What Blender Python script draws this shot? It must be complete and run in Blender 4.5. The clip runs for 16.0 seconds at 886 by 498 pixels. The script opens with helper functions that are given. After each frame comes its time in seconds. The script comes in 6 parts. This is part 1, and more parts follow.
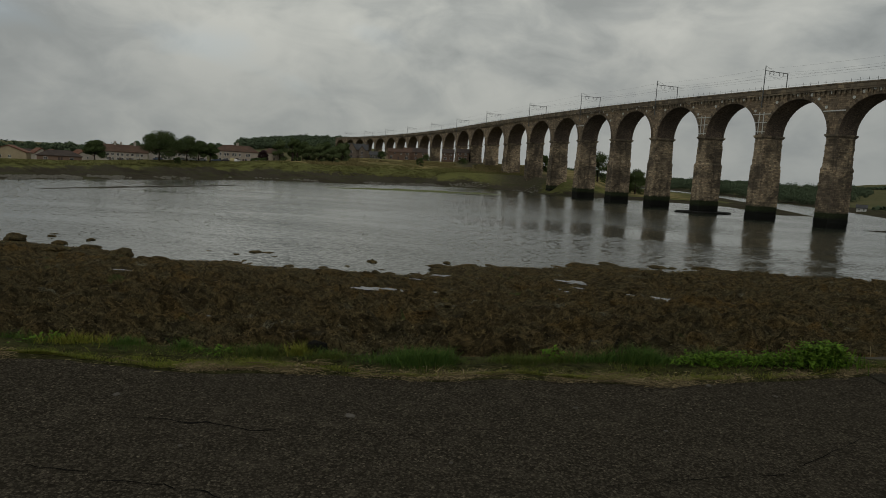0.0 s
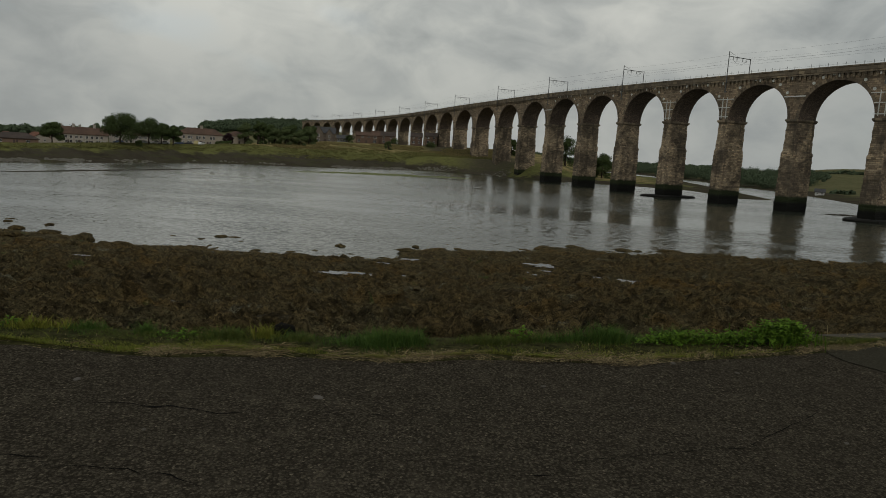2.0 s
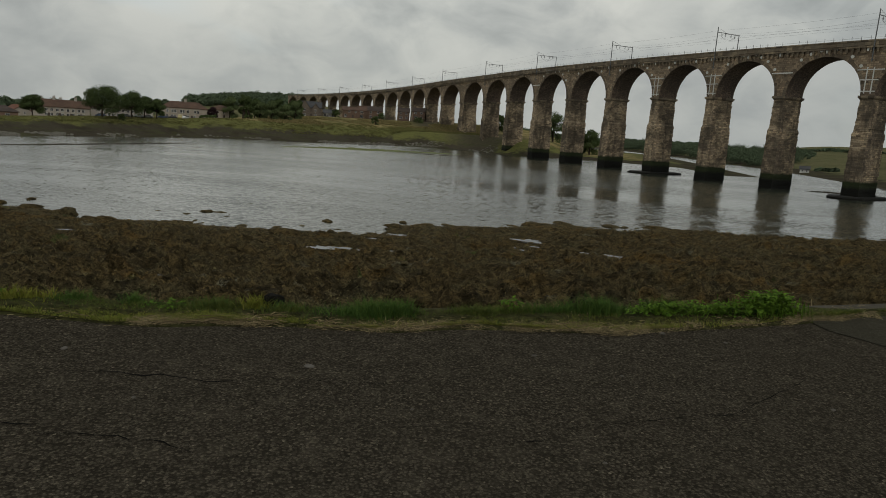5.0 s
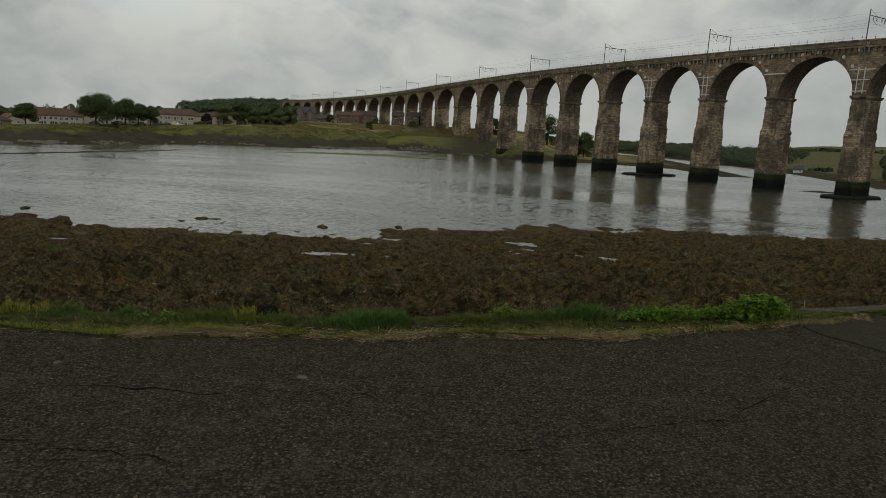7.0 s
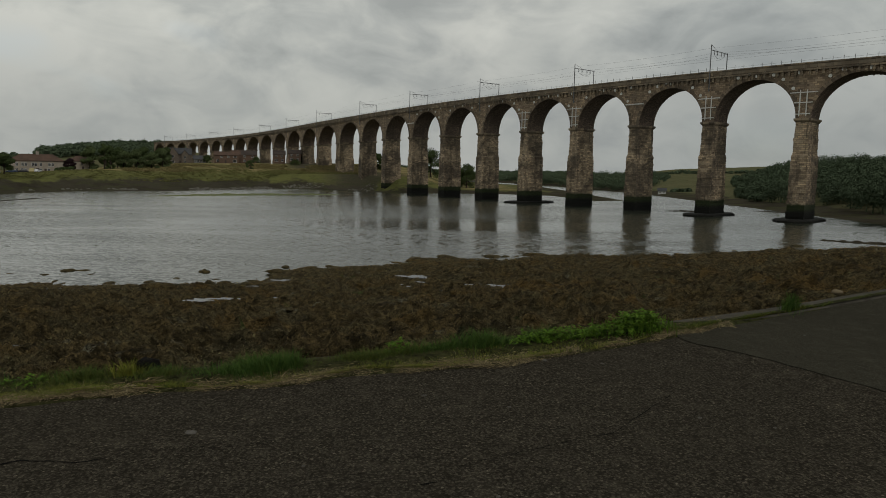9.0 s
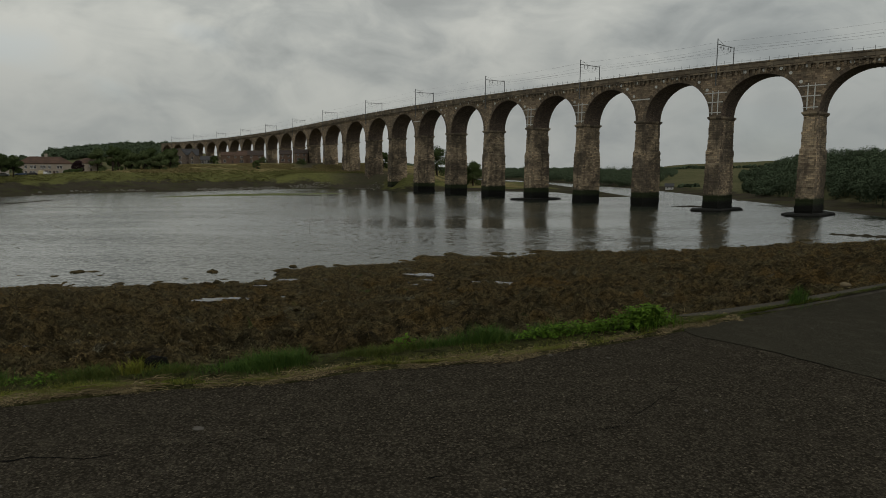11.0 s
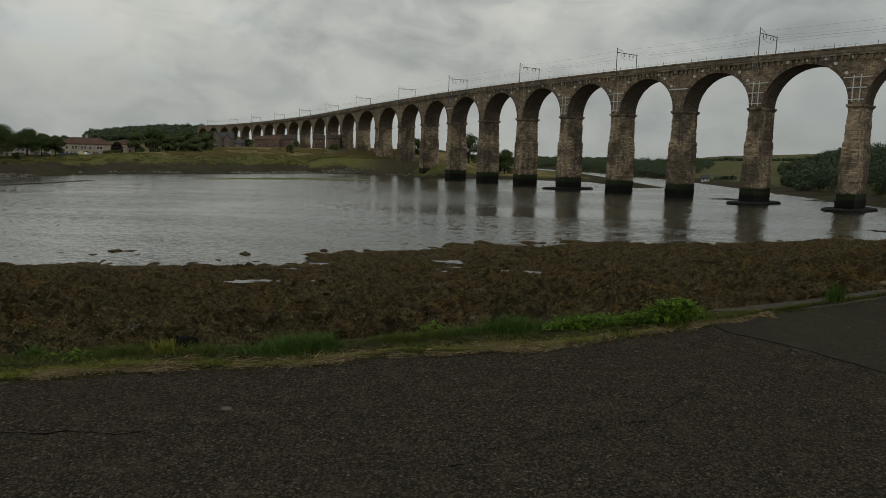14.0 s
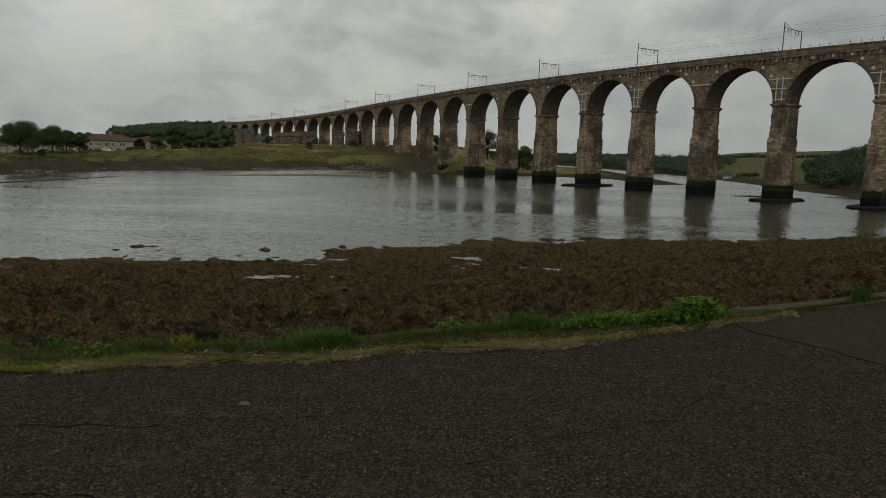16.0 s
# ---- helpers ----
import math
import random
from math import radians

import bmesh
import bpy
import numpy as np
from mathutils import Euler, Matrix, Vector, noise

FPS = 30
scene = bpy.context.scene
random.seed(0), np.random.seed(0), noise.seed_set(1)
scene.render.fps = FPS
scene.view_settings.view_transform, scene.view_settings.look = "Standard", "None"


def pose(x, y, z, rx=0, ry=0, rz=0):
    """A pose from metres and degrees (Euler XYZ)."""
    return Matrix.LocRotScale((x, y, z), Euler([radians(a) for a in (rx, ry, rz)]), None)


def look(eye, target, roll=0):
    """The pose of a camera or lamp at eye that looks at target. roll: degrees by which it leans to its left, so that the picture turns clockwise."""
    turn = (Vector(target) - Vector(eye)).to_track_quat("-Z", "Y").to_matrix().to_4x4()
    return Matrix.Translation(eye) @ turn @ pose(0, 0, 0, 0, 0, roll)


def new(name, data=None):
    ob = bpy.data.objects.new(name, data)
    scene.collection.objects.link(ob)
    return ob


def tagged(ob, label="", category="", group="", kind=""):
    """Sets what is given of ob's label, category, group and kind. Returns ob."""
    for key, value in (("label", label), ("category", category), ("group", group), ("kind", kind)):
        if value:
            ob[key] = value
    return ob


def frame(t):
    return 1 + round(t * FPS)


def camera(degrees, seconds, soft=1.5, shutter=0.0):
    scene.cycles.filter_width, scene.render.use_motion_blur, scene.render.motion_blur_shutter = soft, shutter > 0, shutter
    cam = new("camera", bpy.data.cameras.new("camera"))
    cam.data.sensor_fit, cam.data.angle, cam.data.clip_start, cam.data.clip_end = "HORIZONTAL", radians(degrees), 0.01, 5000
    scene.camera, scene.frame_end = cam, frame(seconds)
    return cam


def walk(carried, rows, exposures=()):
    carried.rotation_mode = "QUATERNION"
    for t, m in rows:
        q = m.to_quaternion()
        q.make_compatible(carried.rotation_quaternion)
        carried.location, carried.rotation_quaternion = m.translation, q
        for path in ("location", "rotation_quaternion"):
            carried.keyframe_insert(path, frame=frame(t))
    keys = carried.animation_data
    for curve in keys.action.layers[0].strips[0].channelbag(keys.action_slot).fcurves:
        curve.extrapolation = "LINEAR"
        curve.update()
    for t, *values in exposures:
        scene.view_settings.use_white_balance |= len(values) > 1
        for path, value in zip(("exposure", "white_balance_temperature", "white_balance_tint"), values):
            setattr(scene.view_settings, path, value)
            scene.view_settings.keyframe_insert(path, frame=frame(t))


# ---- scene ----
# ---- camera ----
cam = camera(67.2, 16.0, soft=0.65)
PATH = [
    (0.0, pose(-0.009, -0.007, 1.639, 82.80, -3.35, 8.64)),
    (0.5, pose(-0.009, -0.005, 1.631, 82.51, -3.40, 7.78)),
    (1.0, pose(-0.008, 0.000, 1.623, 82.19, -3.43, 7.04)),
    (1.5, pose(-0.013, 0.004, 1.613, 81.86, -3.40, 6.48)),
    (2.0, pose(-0.006, 0.010, 1.611, 81.60, -3.50, 5.95)),
    (2.5, pose(-0.019, 0.013, 1.596, 81.32, -3.73, 5.59)),
    (3.0, pose(-0.027, 0.015, 1.580, 81.05, -3.93, 5.32)),
    (3.5, pose(-0.045, 0.015, 1.567, 80.57, -3.92, 5.26)),
    (4.0, pose(-0.037, 0.026, 1.561, 80.17, -4.02, 5.18)),
    (4.5, pose(-0.035, 0.030, 1.553, 79.84, -3.93, 5.04)),
    (5.0, pose(-0.035, 0.030, 1.556, 79.62, -3.80, 4.88)),
    (7.5, pose(0.001, 0.005, 1.614, 80.30, -2.76, 3.91)),
    (8.0, pose(-0.017, -0.002, 1.621, 81.95, -2.62, 0.58)),
    (8.5, pose(-0.006, -0.010, 1.614, 82.96, -1.32, -4.07)),
    (8.7, pose(-0.005, -0.010, 1.613, 83.25, -1.15, -5.45)),
    (11.0, pose(0.014, -0.023, 1.594, 83.07, -0.47, -4.90)),
    (11.5, pose(0.025, -0.021, 1.600, 82.86, -0.81, -4.34)),
    (12.0, pose(0.021, -0.012, 1.603, 82.52, -1.24, -3.66)),
    (12.5, pose(0.002, -0.011, 1.590, 82.04, -1.28, -3.12)),
    (13.0, pose(0.020, -0.001, 1.588, 81.94, -1.52, -2.76)),
    (13.5, pose(0.022, -0.005, 1.590, 81.98, -1.50, -2.45)),
    (14.0, pose(0.026, -0.011, 1.599, 81.94, -1.47, -2.18)),
    (14.5, pose(0.032, -0.010, 1.603, 81.92, -1.49, -1.69)),
    (15.0, pose(0.032, -0.005, 1.601, 81.89, -1.49, -1.40)),
    (15.5, pose(0.032, 0.000, 1.600, 81.76, -1.46, -0.97)),
    (16.0, pose(0.032, 0.004, 1.597, 81.61, -1.47, -0.58)),
]
walk(cam, PATH, [(0.0, -0.22), (2.5, -0.02), (5.0, 0.13), (8.0, 0.1), (8.5, 0.02), (11.0, -0.13), (12.0, -0.13), (14.0, -0.04), (16.0, -0.03)])

# ---- world, sun, exposure ----
world = bpy.data.worlds.new("overcast_sky")
scene.world = world
world.use_nodes = True
wn, wl = world.node_tree.nodes, world.node_tree.links
wn.clear()
SUN_ELEV, SUN_AZ = 38.0, 150.0
w_out = wn.new("ShaderNodeOutputWorld")
w_bg = wn.new("ShaderNodeBackground")
w_sky = wn.new("ShaderNodeTexSky")
w_sky.sky_type = "NISHITA"
w_sky.sun_disc = False
w_sky.sun_elevation = radians(SUN_ELEV)
w_sky.sun_rotation = radians(SUN_AZ)
w_co = wn.new("ShaderNodeTexCoord")
w_sep = wn.new("ShaderNodeSeparateXYZ")
wl.new(w_co.outputs["Generated"], w_sep.inputs[0])


def w_math(op, a, b=None):
    n = wn.new("ShaderNodeMath")
    n.operation = op
    for k, v in enumerate((a, b)):
        if v is None:
            continue
        if isinstance(v, (int, float)):
            n.inputs[k].default_value = v
        else:
            wl.new(v, n.inputs[k])
    return n.outputs[0]


# cloud deck: billows over the dome, flattened towards the horizon
w_z = w_math("ADD", w_math("MULTIPLY", w_math("MAXIMUM", w_sep.outputs[2], 0.0), 0.45), 0.55)
w_com = wn.new("ShaderNodeCombineXYZ")
wl.new(w_math("DIVIDE", w_sep.outputs[0], w_z), w_com.inputs[0])
wl.new(w_math("DIVIDE", w_sep.outputs[1], w_z), w_com.inputs[1])
wl.new(w_math("MULTIPLY", w_sep.outputs[2], 2.6), w_com.inputs[2])


def w_noise(scale, detail, rough, off, dist=0.3):
    mp = wn.new("ShaderNodeMapping")
    mp.inputs["Location"].default_value = off
    wl.new(w_com.outputs[0], mp.inputs[0])
    n = wn.new("ShaderNodeTexNoise")
    n.inputs["Scale"].default_value = scale
    n.inputs["Detail"].default_value = detail
    n.inputs["Roughness"].default_value = rough
    n.inputs["Distortion"].default_value = dist
    wl.new(mp.outputs[0], n.inputs["Vector"])
    return n.outputs[0]


def w_ramp(fac, *stops):
    r = wn.new("ShaderNodeValToRGB")
    el = r.color_ramp.elements
    while len(el) < len(stops):
        el.new(0.5)
    for e_, (p, c) in zip(el, stops):
        e_.position, e_.color = p, (*c, 1)
    wl.new(fac, r.inputs[0])
    return r.outputs[0]


w_big = w_noise(2.3, 6, 0.52, (3.1, 1.7, 0.0))
w_small = w_noise(6.0, 6, 0.52, (7.4, 2.2, 1.0), 0.6)
w_sum = w_math("ADD", w_math("MULTIPLY", w_big, 0.60), w_math("MULTIPLY", w_small, 0.40))
w_cloud = w_ramp(w_sum, (0.38, (0.262, 0.276, 0.268)), (0.455, (0.330, 0.343, 0.329)), (0.53, (0.408, 0.417, 0.390)), (0.62, (0.475, 0.480, 0.444)))
# thin blue gaps where the cloud is thinnest
w_gap = w_ramp(w_noise(0.9, 4, 0.5, (1.3, 5.2, 2.0)), (0.60, (0, 0, 0)), (0.74, (0.5, 0.5, 0.5)))
w_skys = wn.new("ShaderNodeVectorMath")
w_skys.operation = "SCALE"
wl.new(w_sky.outputs[0], w_skys.inputs[0])
w_skys.inputs["Scale"].default_value = 0.09
w_mix = wn.new("ShaderNodeMix")
w_mix.data_type = "RGBA"
wl.new(w_gap, w_mix.inputs[0])
wl.new(w_cloud, w_mix.inputs[6])
wl.new(w_skys.outputs[0], w_mix.inputs[7])
# paler, greyer layer low over the horizon
w_hor = w_ramp(w_sep.outputs[2], (0.0, (1, 1, 1)), (0.09, (0.8, 0.8, 0.8)), (0.20, (0, 0, 0)))
w_mix2 = wn.new("ShaderNodeMix")
w_mix2.data_type = "RGBA"
wl.new(w_math("MULTIPLY", w_hor, 0.58), w_mix2.inputs[0])
wl.new(w_mix.outputs[2], w_mix2.inputs[6])
w_mix2.inputs[7].default_value = (0.222, 0.235, 0.230, 1)
# the deck is thicker and greyer over the upper river
w_side = w_ramp(w_math("ADD", w_math("MULTIPLY", w_sep.outputs[0], 0.5), 0.5), (0.15, (1.0, 1.0, 1.0)), (0.42, (1.08, 1.08, 1.07)), (0.56, (1.0, 1.0, 1.0)), (0.76, (0.85, 0.87, 0.89)))
w_mul = wn.new("ShaderNodeMix")
w_mul.data_type, w_mul.blend_type = "RGBA", "MULTIPLY"
w_mul.inputs[0].default_value = 1.0
wl.new(w_mix2.outputs[2], w_mul.inputs[6])
wl.new(w_side, w_mul.inputs[7])
wl.new(w_mul.outputs[2], w_bg.inputs[0])
w_bg.inputs[1].default_value = 1.27
wl.new(w_bg.outputs[0], w_out.inputs[0])

sun = new("sun", bpy.data.lights.new("sun", "SUN"))
sun.data.energy = 0.55
sun.data.angle = radians(14)
sun.data.color = (1.0, 0.96, 0.9)
az = radians(SUN_AZ)
sun.matrix_world = look((0, 0, 0), (-math.sin(az) * math.cos(radians(SUN_ELEV)), -math.cos(az) * math.cos(radians(SUN_ELEV)), -math.sin(radians(SUN_ELEV))))

# ---- materials ----


class Mat:
    """A small builder for procedural node materials in object or world space."""

    def __init__(self, name, rough=0.8, metal=0.0, spec=0.5):
        self.m = bpy.data.materials.new(name)
        self.m.use_nodes = True
        self.n, self.l = self.m.node_tree.nodes, self.m.node_tree.links
        self.b = self.n["Principled BSDF"]
        self.b.inputs["Roughness"].default_value = rough
        self.b.inputs["Metallic"].default_value = metal
        self.b.inputs["Specular IOR Level"].default_value = spec
        g = self.n.new("ShaderNodeNewGeometry")
        self.pos = g.outputs["Position"]
        self.island = g.outputs["Random Per Island"]
        self.nrm = g.outputs["Normal"]
        self.rand = self.n.new("ShaderNodeObjectInfo").outputs["Random"]

    def scaled(self, s, vec=None):
        mp = self.n.new("ShaderNodeMapping")
        mp.inputs["Scale"].default_value = s if isinstance(s, tuple) else (s, s, s)
        self.l.new(vec or self.pos, mp.inputs[0])
        return mp.outputs[0]

    def noise(self, scale, detail=4, rough=0.55, dist=0.0, vec=None):
        n = self.n.new("ShaderNodeTexNoise")
        n.inputs["Scale"].default_value = 1.0
        n.inputs["Detail"].default_value = detail
        n.inputs["Roughness"].default_value = rough
        n.inputs["Distortion"].default_value = dist
        self.l.new(self.scaled(scale, vec), n.inputs["Vector"])
        return n.outputs[0]

    def voronoi(self, scale, feature="F1", vec=None, out=0):
        n = self.n.new("ShaderNodeTexVoronoi")
        n.feature = feature
        n.inputs["Scale"].default_value = 1.0
        self.l.new(self.scaled(scale, vec), n.inputs["Vector"])
        return n.outputs[out]

    def ramp(self, fac, *stops, interp="LINEAR"):
        r = self.n.new("ShaderNodeValToRGB")
        r.color_ramp.interpolation = interp
        el = r.color_ramp.elements
        while len(el) < len(stops):
            el.new(0.5)
        for e_, (p, c) in zip(el, stops):
            c = (c, c, c) if isinstance(c, (int, float)) else c
            e_.position, e_.color = p, (*c, 1)
        self.l.new(fac, r.inputs[0])
        return r.outputs[0]

    def math(self, op, a, b=0.0, c=None):
        n = self.n.new("ShaderNodeMath")
        n.operation = op
        for k, v in enumerate((a, b, c)):
            if v is None:
                continue
            if isinstance(v, (int, float)):
                n.inputs[k].default_value = v
            else:
                self.l.new(v, n.inputs[k])
        return n.outputs[0]

    def mix(self, fac, a, b, mode="MIX"):
        n = self.n.new("ShaderNodeMix")
        n.data_type, n.blend_type = "RGBA", mode
        for k, v in ((0, fac), (6, a), (7, b)):
            if isinstance(v, (int, float)):
                n.inputs[k].default_value = v
            elif isinstance(v, tuple):
                n.inputs[k].default_value = (*v, 1)
            else:
                self.l.new(v, n.inputs[k])
        return n.outputs[2]

    def axis(self, k, vec=None):
        s = self.n.new("ShaderNodeSeparateXYZ")
        self.l.new(vec or self.pos, s.inputs[0])
        return s.outputs[k]

    def uv(self):
        return self.n.new("ShaderNodeUVMap").outputs[0]

    def color(self, c):
        if isinstance(c, tuple):
            self.b.inputs["Base Color"].default_value = (*c, 1)
        else:
            self.l.new(c, self.b.inputs["Base Color"])
        return self

    def rough(self, r):
        self.l.new(r, self.b.inputs["Roughness"])
        return self

    def bump(self, h, strength=0.5, dist=0.02):
        n = self.n.new("ShaderNodeBump")
        n.inputs["Strength"].default_value = strength
        n.inputs["Distance"].default_value = dist
        self.l.new(h, n.inputs["Height"])
        if self.b.inputs["Normal"].links:
            self.l.new(self.b.inputs["Normal"].links[0].from_socket, n.inputs["Normal"])
        self.l.new(n.outputs[0], self.b.inputs["Normal"])
        return self


WATER_Z = -7.5


def make_asphalt(name, a, fine, contrast, spec=0.0):
    k = Mat(name, 1.0, spec=spec)
    warped = k.n.new("ShaderNodeVectorMath")
    warped.operation = "MULTIPLY_ADD"
    wz = k.n.new("ShaderNodeTexNoise")
    wz.inputs["Scale"].default_value = 60.0
    k.l.new(k.pos, wz.inputs["Vector"])
    k.l.new(wz.outputs[1], warped.inputs[0])
    warped.inputs[1].default_value = (0.016, 0.016, 0.0)
    k.l.new(k.pos, warped.inputs[2])
    cell = k.voronoi(fine, out=1, vec=warped.outputs[0])
    pit = k.voronoi(fine, out=0, vec=warped.outputs[0])
    lo, hi = max(0.08, 1 - 0.85 * contrast), 1 + 1.7 * contrast
    def t(f):
        return (a[0] * f, a[1] * f, a[2] * f)
    # chip tones spread wide in the colour to read as lit grain
    chip = k.ramp(cell, (0.05, t(lo)), (0.45, t(1 - 0.2 * contrast)), (0.72, t(1 + 0.2 * contrast)), (0.86, t(1 + 0.55 * contrast)), (0.97, t(hi)))
    small = k.voronoi(fine * 2.4, out=1, vec=warped.outputs[0])
    chip = k.mix(k.ramp(small, (0.2, 0.55 * contrast), (0.6, 0.0)), chip, t(0.22))
    grain = k.noise(260.0, 2, 0.6)
    patchy = k.noise(0.6, 5, 0.6)
    blot = k.noise(4.5, 4, 0.65)
    # cell edges darkened in the colour as shade in the pits
    col = k.mix(k.ramp(pit, (0.42, 0.0), (0.72, 0.85 * contrast)), chip, t(0.18))
    col = k.mix(k.math("MULTIPLY", grain, 0.4), col, t(0.35))
    col = k.mix(k.ramp(patchy, (0.3, 0.0), (0.7, 0.35)), col, t(0.45))
    col = k.mix(k.ramp(blot, (0.52, 0.0), (0.72, 0.18)), col, t(1.6))
    k.color(col)
    k.bump(k.math("ADD", k.math("MULTIPLY", pit, -1.0), k.math("MULTIPLY", grain, 0.5)), 1.0, 0.020 * contrast)
    return k.m


M_ASPHALT = make_asphalt("old_asphalt", (0.120, 0.104, 0.078), 68.0, 1.0)
M_ASPHALT_NEW = make_asphalt("smoother_asphalt", (0.094, 0.087, 0.065), 120.0, 0.6)


def make_stone(name, tone, dark, course=0.42, length=0.95, weed=True, soot=0.6):
    """Coursed rubble masonry on wall faces; uv carries metres along and up."""
    k = Mat(name, 0.9, spec=0.25)
    uv = k.uv()
    br = k.n.new("ShaderNodeTexBrick")
    br.inputs["Scale"].default_value = 1.0
    br.inputs["Mortar Size"].default_value = 0.035
    br.inputs["Mortar Smooth"].default_value = 0.4
    br.inputs["Brick Width"].default_value = length
    br.inputs["Row Height"].default_value = course
    br.inputs["Color1"].default_value = (0.12, 0.12, 0.12, 1)
    br.inputs["Color2"].default_value = (0.95, 0.95, 0.95, 1)
    br.inputs["Mortar"].default_value = (0.3, 0.3, 0.3, 1)
    warp = k.n.new("ShaderNodeVectorMath")
    warp.operation = "MULTIPLY_ADD"
    nz = k.n.new("ShaderNodeTexNoise")
    nz.inputs["Scale"].default_value = 0.9
    k.l.new(uv, nz.inputs["Vector"])
    k.l.new(nz.outputs[1], warp.inputs[0])
    warp.inputs[1].default_value = (0.25, 0.10, 0)
    k.l.new(uv, warp.inputs[2])
    k.l.new(warp.outputs[0], br.inputs["Vector"])
    per = br.outputs[0]
    fac = br.outputs[1]
    stone = k.ramp(per, (0.05, (tone[0] * 0.24, tone[1] * 0.24, tone[2] * 0.25)), (0.3, (tone[0] * 0.85, tone[1] * 0.80, tone[2] * 0.76)), (0.6, tone), (0.95, (tone[0] * 1.65, tone[1] * 1.56, tone[2] * 1.42)))
    big = k.noise(0.16, 5, 0.6, 0.5)
    streak = k.noise((0.65, 0.65, 0.075), 4, 0.62)
    col = k.mix(k.math("MULTIPLY", k.ramp(big, (0.42, 0.0), (0.57, 1.0)), soot), stone, k.mix(0.24, dark, stone))
    col = k.mix(k.math("MULTIPLY", k.ramp(streak, (0.52, 0.0), (0.60, 1.0)), soot * 0.5), col, dark)
    col = k.mix(k.math("MULTIPLY", fac, 0.4), col, (dark[0] * 0.8, dark[1] * 0.8, dark[2] * 0.8))
    col = k.mix(k.math("MULTIPLY", k.noise(5.0, 4, 0.65), 0.45), col, (tone[0] * 0.3, tone[1] * 0.3, tone[2] * 0.3))
    if weed:
        z = k.math("ADD", k.axis(2), k.math("MULTIPLY", k.noise(0.8, 3), 0.9))
        wet = k.ramp(k.math("MULTIPLY", k.math("SUBTRACT", z, WATER_Z), 0.1), (0.38, 1.0), (0.43, 0.0))
        green = k.mix(k.noise(1.3, 4), (0.014, 0.022, 0.008), (0.038, 0.048, 0.018))
        low = k.ramp(k.math("MULTIPLY", k.math("SUBTRACT", z, WATER_Z), 0.1), (0.24, 1.0), (0.31, 0.0))
        green = k.mix(low, green, (0.008, 0.008, 0.006))
        col = k.mix(wet, col, green)
    k.color(col)
    k.bump(k.math("ADD", k.math("MULTIPLY", fac, -1.2), k.math("MULTIPLY", per, 0.7)), 0.8, 0.06)
    k.bump(k.noise(9.0, 4, 0.7), 0.5, 0.04)
    return k.m


M_PIER = make_stone("pier_sandstone", (0.47, 0.375, 0.262), (0.030, 0.027, 0.024), 0.40, 0.86, soot=0.98)
M_SPANDREL = make_stone("spandrel_sandstone", (0.41, 0.318, 0.222), (0.062, 0.053, 0.043), 0.42, 0.9, False, 0.5)
M_RING = make_stone("arch_ring_stone", (0.27, 0.214, 0.155), (0.05, 0.042, 0.036), 1.2, 0.5, False, 0.45)
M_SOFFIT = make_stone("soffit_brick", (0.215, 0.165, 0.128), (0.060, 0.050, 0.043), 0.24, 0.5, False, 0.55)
M_CORNICE = make_stone("cornice_stone", (0.27, 0.222, 0.160), (0.055, 0.048, 0.042), 0.8, 1.4, False, 0.5)


def plain(name, col, rough=0.6, metal=0.0, var=0.25, scale=3.0, bump=0.0):
    k = Mat(name, rough, metal, 0.5 if rough < 0.8 else 0.05)
    n = k.noise(scale, 5, 0.6)
    k.color(k.mix(k.ramp(n, (0.3, 0.0), (0.7, 1.0)), col, (col[0] * (1 - var), col[1] * (1 - var), col[2] * (1 - var))))
    if bump:
        k.bump(k.noise(scale * 4, 4, 0.6), 0.5, bump)
    return k.m


M_WHITE_BAR = plain("white_painted_iron", (0.78, 0.78, 0.73), 0.6, 0.0, 0.3, 1.5)
M_STEEL = plain("galvanised_steel", (0.16, 0.165, 0.165), 0.55, 0.6, 0.3, 2.0)
M_WIRE = plain("contact_wire", (0.10, 0.10, 0.10), 0.5, 0.7, 0.1)

# water: a thin dielectric skin over dark depth, ruffled by a light breeze
kw = Mat("river_water", 0.04, spec=0.5)
kw.color((0.034, 0.038, 0.028))
kw.b.inputs["IOR"].default_value = 1.68


def ripple(scale, detail, rough, off):
    """Slopes of one train of ripples, as a vector centred on nought."""
    n = kw.n.new("ShaderNodeTexNoise")
    n.inputs["Scale"].default_value = 1.0
    n.inputs["Detail"].default_value = detail
    n.inputs["Roughness"].default_value = rough
    n.inputs["Distortion"].default_value = 0.3
    kw.l.new(kw.scaled(scale), n.inputs["Vector"])
    v = kw.n.new("ShaderNodeVectorMath")
    v.operation = "MULTIPLY_ADD"
    kw.l.new(n.outputs["Color"], v.inputs[0])
    v.inputs[1].default_value = (off * 0.65, off * 1.6, 0)
    v.inputs[2].default_value = (-off * 0.65 / 2, -off * 1.6 / 2, 0)
    return v.outputs[0]


def w_vec(op, a, b):
    v = kw.n.new("ShaderNodeVectorMath")
    v.operation = op
    for k, q in enumerate((a, b)):
        if isinstance(q, tuple):
            v.inputs[k].default_value = q
        else:
            kw.l.new(q, v.inputs[k])
    return v.outputs[0]


gust = kw.ramp(kw.noise((0.012, 0.05, 0.03), 4, 0.6, 1.0), (0.38, 0.40), (0.58, 1.0))
slope = w_vec("ADD", w_vec("ADD", ripple((3.0, 4.2, 1.0), 3, 0.62, 0.55), ripple((0.8, 1.7, 1.0), 3, 0.55, 0.42)), ripple((0.07, 0.16, 1.0), 2, 0.5, 0.025))
